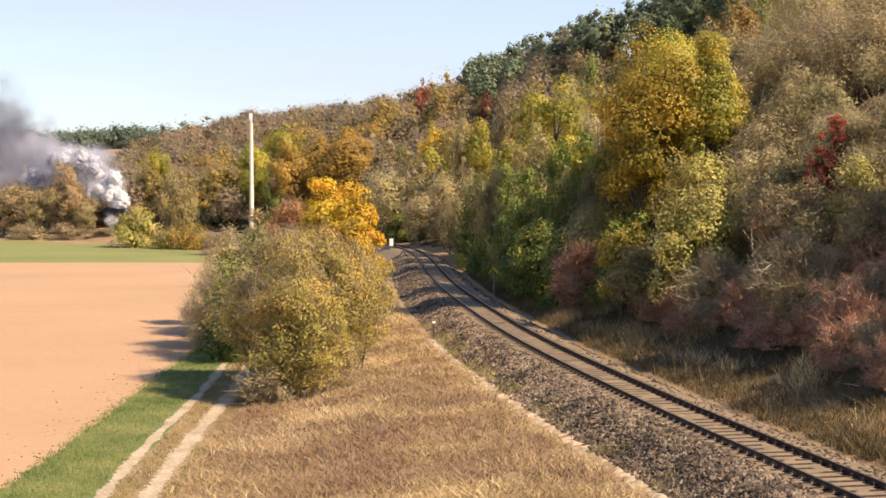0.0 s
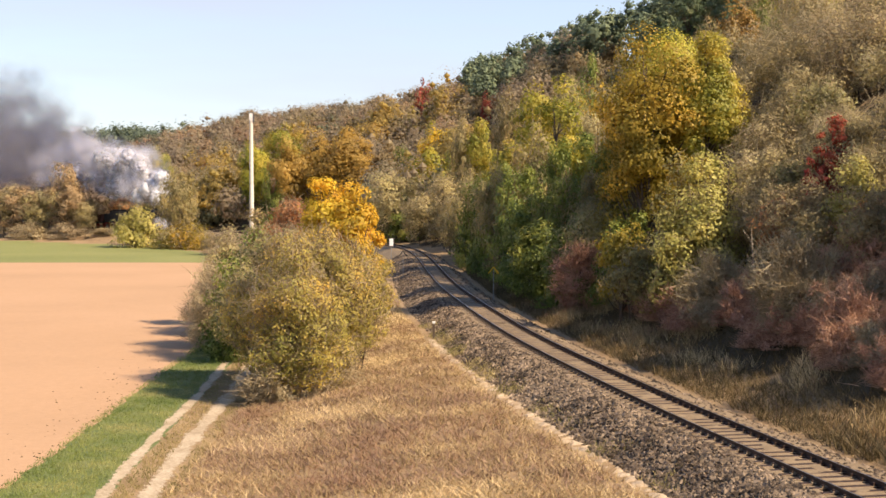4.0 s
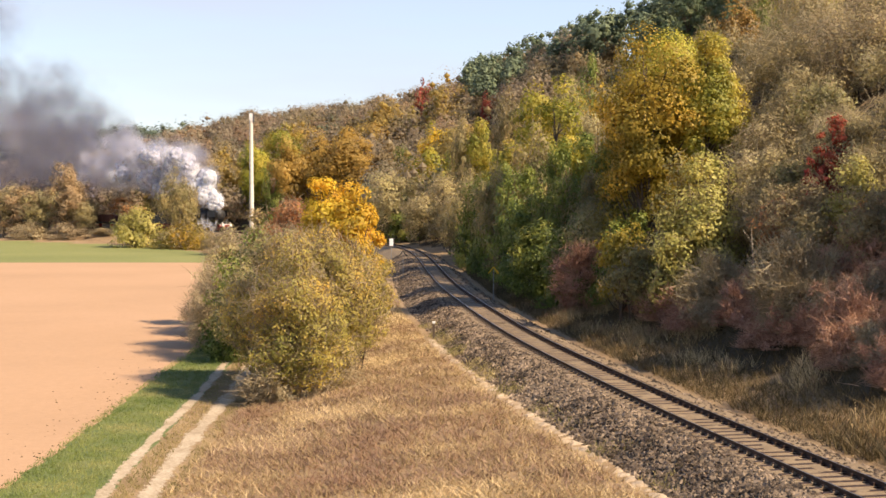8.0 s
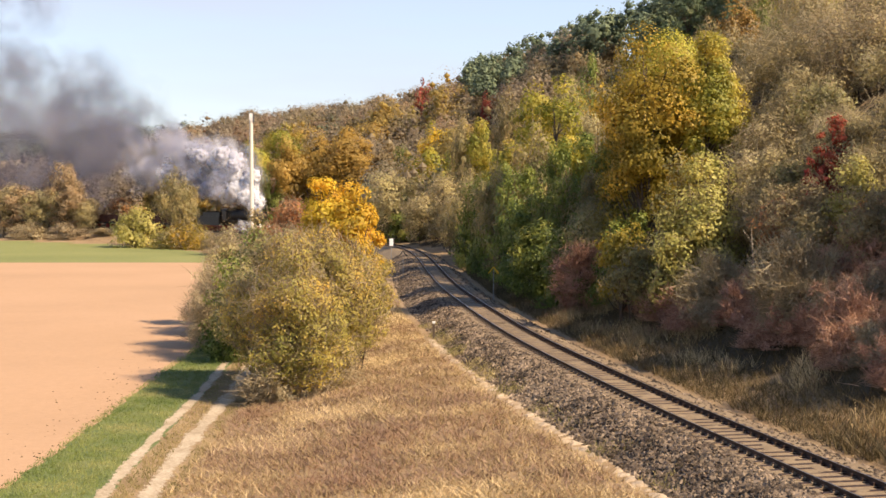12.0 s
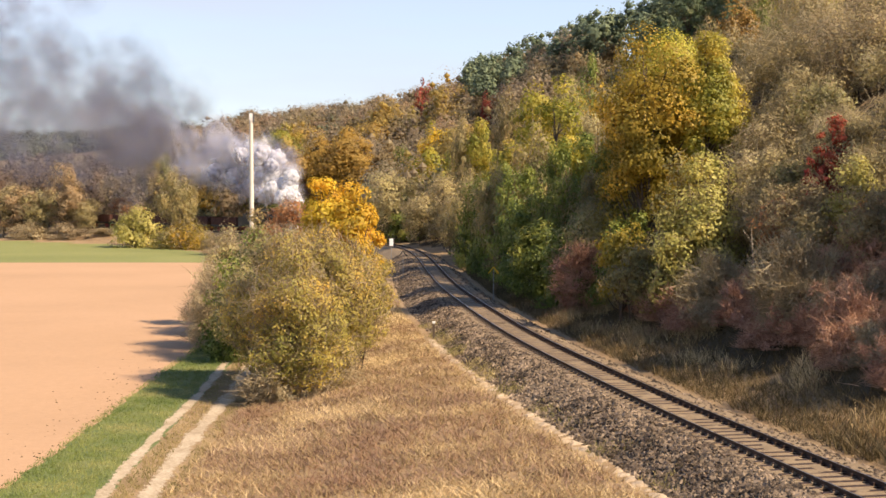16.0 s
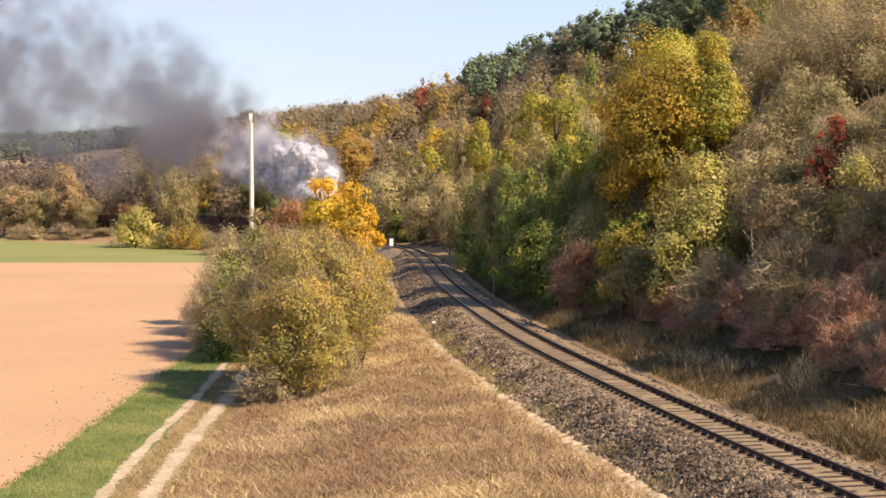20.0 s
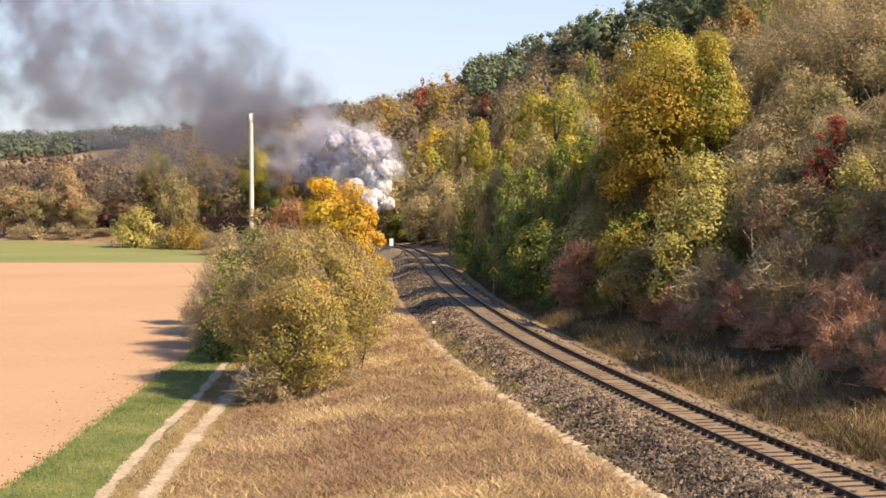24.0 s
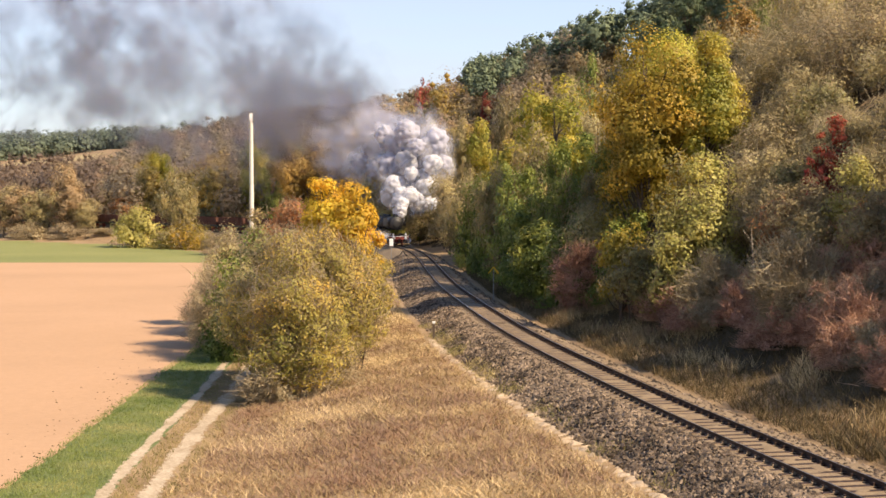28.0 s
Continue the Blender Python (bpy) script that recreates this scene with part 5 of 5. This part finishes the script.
def build_wagon():
    ob = empty("goods_wagon", Matrix(), "rust-brown open goods wagon", "wagon", "wagons of the train")
    bm = bmesh.new()
    for sx in (-1, 1):
        box(bm, sx * 1.4, 5.0, 1.95, 0.06, 9.2, 1.35, 0.01)
        for k in range(8):
            box(bm, sx * 1.46, 0.6 + 1.257 * k, 1.95, 0.08, 0.1, 1.4, 0.01)
    for y in (0.4, 9.6):
        box(bm, 0, y, 1.95, 2.8, 0.06, 1.35, 0.01)
    part("body", bm, M["wagon"], ob)
    bm = bmesh.new()
    box(bm, 0, 5.0, 1.2, 2.7, 9.4, 0.14, 0.02)
    for sx in (-1, 1):
        box(bm, sx * 1.05, 5.0, 1.02, 0.1, 9.4, 0.24, 0.02)
    part("floor_frame", bm, M["black"], ob)
    for y in (0.1, 9.9):
        for sx in (-1, 1):
            bm = bmesh.new()
            rod(bm, (sx * 0.875, y + (0.3 if y < 5 else -0.3), 1.05), (sx * 0.875, y, 1.05), 0.1, 0.1, 10)
            rod(bm, (sx * 0.875, y, 1.05), (sx * 0.875, y + (-0.06 if y < 5 else 0.06), 1.05), 0.2, 0.2, 12)
            part("buffer", bm, M["black"], ob)
    return ob, [(axle(ob, "wheels", y, 0.5, spokes=8), 0.5) for y in (2.2, 7.8)]


SPEED = 3.66                                   # metres a second towards the camera
CHIMNEY_END = float(np.interp(198.6, TRACK[:, 1], ARC))


def chimney_arc(t):
    return CHIMNEY_END + SPEED * (28.0 - t)


TRAIN = []                                      # thing, wheels, distance behind the chimney, wheelbase points
loco, loco_wheels = build_loco()
TRAIN.append((loco, loco_wheels, 0.0, 0.0, 8.0))
tender, tender_wheels = build_tender()
TRAIN.append((tender, tender_wheels, 11.9, 1.2, 6.5))
wagon, wagon_wheels = build_wagon()
TRAIN.append((wagon, wagon_wheels, 20.2, 2.2, 7.8))
for k in range(1, 13):
    w = copy_thing(wagon, Matrix())
    TRAIN.append((w, [(c, 0.5) for c in w.children if c.name.startswith("wheels")], 20.2 + 10.3 * k, 2.2, 7.8))


# ---- smoke ----
def puff_mesh(name, seed, n, wisp, mat, lumps=7, loose=0.26, fringe=0):
    """A puff of smoke about one unit wide each way: soft bowl-shaped veils, thick in the middle of a few lumps and thinning outwards;
    fringe: how many small veils hang round its rim."""
    rng = np.random.default_rng(seed)
    c = rng.normal(0, 1, (lumps, 3))
    c *= rng.uniform(0.2, 0.6, (lumps, 1)) / np.linalg.norm(c, axis=1, keepdims=True)
    pos = c[rng.integers(0, lumps, n)] + rng.normal(0, loose, (n, 3))
    rim = rng.normal(0, 1, (fringe, 3))
    rim *= rng.uniform(0.62, 0.95, (fringe, 1)) / np.maximum(np.linalg.norm(rim, axis=1, keepdims=True), 1e-6)
    size = np.concatenate([np.full((n, 1), wisp), np.full((fringe, 1), 0.42)])
    pos = np.concatenate([pos, rim])
    n += fringe
    nrm = rng.normal(0, 0.28, (n, 3)) + np.array([0, 1, 0]) * rng.choice([-1, 1], (n, 1))
    nrm /= np.linalg.norm(nrm, axis=1, keepdims=True)
    t = np.cross(nrm, rng.normal(0, 1, (n, 3)))
    t /= np.linalg.norm(t, axis=1, keepdims=True)
    b = np.cross(nrm, t)
    s = size * rng.uniform(0.6, 1.4, (n, 1))
    rings, sides = ((0.18, 0.92), (0.36, 0.70), (0.54, 0.43), (0.7, 0.22), (0.86, 0.07), (1.0, 0.0)), 12
    pts = [pos]
    for q, _ in rings:
        for k in range(sides):
            a = 2 * math.pi * k / sides
            wav = q * rng.uniform(0.9, 1.1, (n, 1))
            pts.append(pos + s * (wav * (t * math.cos(a) + b * math.sin(a)) - 0.3 * q * q * nrm + rng.normal(0, 0.02 * q, (n, 3))))
    v = np.stack(pts, 1).reshape(-1, 3)
    per = 1 + sides * len(rings)
    tri = [(0, 1 + k, 1 + (k + 1) % sides) for k in range(sides)]
    for r in range(len(rings) - 1):
        for k in range(sides):
            i, j = 1 + r * sides + k, 1 + r * sides + (k + 1) % sides
            tri += [(i, i + sides, j + sides), (i, j + sides, j)]
    me = faced(name, v, (np.array(tri)[None] + per * np.arange(n)[:, None, None]).reshape(-1, 3), mat, True)
    thick = [1.0] + [w for _, w in rings for k in range(sides)]
    me.attributes.new("thickness", "FLOAT", "POINT").data.foreach_set("value", np.tile(np.array(thick, dtype=np.float32), n))
    return me


def billow_mesh(name, seed, mat):
    """A cauliflower head of steam: overlapping rounded lumps around one centre, in one closed skin."""
    rng = np.random.default_rng(seed)
    bm = bmesh.new()
    bmesh.ops.create_icosphere(bm, subdivisions=4, radius=1.0)
    me = bpy.data.meshes.new(name)
    bm.to_mesh(me)
    bm.free()
    g = np.array([v.co for v in me.vertices])
    out = np.full(len(g), 0.6)
    for count, dist, size in ((13, 0.45, (0.34, 0.46)), (64, 0.70, (0.15, 0.24))):
        for _ in range(count):
            c = rng.normal(0, 1, 3)
            c *= dist * rng.uniform(0.8, 1.15) / np.linalg.norm(c)
            b = g @ c
            q = b * b - c @ c + rng.uniform(*size) ** 2
            out = np.maximum(out, np.where((q > 0) & (b > 0), b + np.sqrt(np.maximum(q, 0)), 0))
    me.vertices.foreach_set("co", (g * out[:, None]).astype(np.float32).ravel())
    me.polygons.foreach_set("use_smooth", [True] * len(me.polygons))
    me.materials.append(mat)
    return me


BILLOW = [billow_mesh("steam_billow", 300 + k, M["steam_body"]) for k in range(4)]
STALE = [billow_mesh("stale_billow", 310 + k, M["stale_steam"]) for k in range(4)]
STEAM = [puff_mesh("steam_puff", 200 + k, 14, 0.78, M["steam"], 9, 0.34, 14) for k in range(4)]
HAZE = [puff_mesh("haze_puff", 220 + k, 12, 0.72, M["haze"], 7, 0.3, 6) for k in range(4)]
SOOT = [puff_mesh("soot_puff", 240 + k, 5, 0.85, M["soot"], 3, 0.32, 3) for k in range(6)]


def plume(t, age):
    """Centre and half width of the smoke that left the chimney age seconds before t: thrown up, blown across by a rising gust, then drifting."""
    p, d = along(chimney_arc(t - age))
    rise = 4.5 + (6.0 + 1.8 * smooth((t - 20) / 7)) * (1 - math.exp(-age / 2.4)) + (0.36 - 0.03 * smooth((t - 19) / 9)) * age
    gust = (0.0 + 6.0 * smooth((t - 19.5) / 8)) * (1 - math.exp(-age / 1.4))
    rise += (0.06 + 0.26 * smooth((t - 6) / 19)) * max(age - 6, 0)
    drift = 0.25 * age + 0.55 * max(age - 8, 0)
    return np.array([p[0] + gust + drift, p[1] + 0.1 * age, rise]), 0.5 + (2.7 + 1.2 * smooth((t - 19) / 8)) * (1 - math.exp(-age / 1.1)) + 0.12 * age


PUFFS = []
DRAINS = []                                     # steam that rides beside the cylinders


def build_smoke():
    rng = np.random.default_rng(77)
    smoke = [("steam_cloud", STEAM, "dense white steam billow above the locomotive", 60, 0.02, 8.4, 0.95),
             ("pale_smoke", HAZE, "pale grey smoke trailing behind the locomotive", 66, 2.4, 12.0, 1.15)]
    for name, meshes, label, count, a0, a1, bulk in smoke:
        for k in range(count):
            age = a0 + (a1 - a0) * ((k + rng.random()) / count) ** 1.2
            _, wide = plume(10, age)
            r = (0.4 + 0.55 * wide) * rng.uniform(0.7, 1.15) * bulk
            off = np.clip(rng.normal(0, 0.5, 3), -1, 1)
            ob = tagged(new(name, meshes[k % 4]), label, "smoke", "smoke of the locomotive")
            ob.scale = (r, r, r)
            if name == "steam_cloud" and age < 7.6:
                heart = 1.06 - 0.045 * age
                piece("billow", (BILLOW if age < 2.4 else STALE)[k % 4], ob, "dense white heart of the steam" if age < 2.4 else "greying heart of the steam").scale = (heart, heart, heart)
            PUFFS.append((ob, age, 0.0, 0.0, off, np.array([0.3, 1, 0.3]) * rng.uniform(-14, 14, 3), np.array([0.06, 1, 0.06]) * rng.uniform(-180, 180, 3)))
    for k, (x, y, z, r) in enumerate(((-1.8, -1.0, 0.9, 1.1), (-2.5, 0.3, 1.0, 1.35), (-2.2, 1.8, 1.2, 1.25), (1.8, 0.4, 0.7, 0.8))):
        ob = tagged(new("cylinder_steam", STEAM[k]), "thin white steam beside the cylinders", "smoke", "smoke of the locomotive", "stuff")
        ob.scale = (r, r, r)
        DRAINS.append((ob, x, y, z))
    for k in range(124):
        start = 54 * (k + rng.random()) / 124          # its age in the plume at first; it falls behind as it rises
        least = rng.uniform(11.5, 25.0)
        r = rng.uniform(4.5, 8.5) * (0.92 + 0.008 * start)
        off = rng.normal(0, 1, 3) * (3.4, 3.2, 4.8) - (0, 0, 0.8)
        ob = tagged(new("dark_smoke", SOOT[k % 6]), "thin dark grey smoke drifting over the valley", "smoke", "smoke of the locomotive")
        ob.scale = (r, r, r)
        PUFFS.append((ob, start, least, 0.3, off, np.array([0.3, 1, 0.3]) * rng.uniform(-4, 4, 3), np.array([0.08, 1, 0.08]) * rng.uniform(-180, 180, 3)))


build_smoke()


def near_stones():
    """The nearest ballast stones one by one, on the bed of the line."""
    rng = np.random.default_rng(91)
    base = np.array([(1, 0, 0), (0, 1, 0), (-1, 0, 0), (0, -1, 0), (0, 0, 1), (0, 0, -1), (0.7, 0.7, 0.5), (-0.7, 0.6, 0.45), (-0.6, -0.7, 0.5), (0.7, -0.6, 0.55)], float)
    shapes = []
    for _ in range(8):
        bm = bmesh.new()
        for v in base * rng.uniform(0.75, 1.15, (10, 1)) * (1.0, 0.85, 0.7):
            bm.verts.new(v)
        bmesh.ops.convex_hull(bm, input=bm.verts[:])
        me = bpy.data.meshes.new("ballast_stone")
        bm.to_mesh(me)
        bm.free()
        me.materials.append(M["stone"])
        shapes.append(me)
    for k in range(300):
        p, d = along(rng.uniform(arc_at(41), arc_at(52)))
        o = -4.05 + 2.7 * rng.random()
        z = float(np.interp(o, [-4.3, -3.7, -2.5, -1.75, 1.75], [-1.02, -0.93, -0.36, -0.20, -0.21]))
        r = rng.uniform(0.08, 0.15)
        ob = piece("ballast_stone", shapes[k % 8], BED)
        ob.matrix_basis = pose(p[0] + d[1] * o, p[1] - d[0] * o, z + 0.03, *rng.uniform(-30, 30, 2), rng.uniform(0, 360)) @ Matrix.Diagonal((r, r, r, 1))


near_stones()


def motions():
    times = [k / 6 for k in range(169)]
    for thing, wheels, back, front_axle, rear_axle in TRAIN:
        rows = []
        for k in range(0, 29):
            s = chimney_arc(k) + back
            (a, _), (b, _) = along(s + front_axle), along(s + rear_axle)
            d = (b - a) / np.hypot(*(b - a))
            p = a - d * front_axle
            rows.append((float(k), pose(p[0], p[1], 0, 0, 0, math.degrees(math.atan2(-d[0], d[1])))))
        walk(thing, rows)
        for ob, r in wheels:
            x, y, z = ob.location
            walk(ob, [(t, pose(x, y, z, math.degrees(SPEED * t / r), 0, 0)) for t in times])
    for ob, x, y, z in DRAINS:
        rows = []
        for k in range(0, 29):
            p, d = along(chimney_arc(k))
            q = p + d * y + np.array([d[1], -d[0]]) * x
            rows.append((float(k), pose(q[0], q[1], z, 20 * k, 14 * k, 9 * k)))
        size = ob.scale.copy()
        walk(ob, rows)
        ob.scale = size
    for ob, age, least, lag, off, spin, turn in PUFFS:
        rows = []
        for k in range(0, 29):
            a = max(age + lag * k, least)
            c, wide = plume(k, a)
            c = c + off * (0.6 + a / 22 if lag else wide)
            rows.append((float(k), pose(*c, *(turn + spin * k))))
        size = ob.scale.copy()
        walk(ob, rows)
        ob.scale = size


motions()
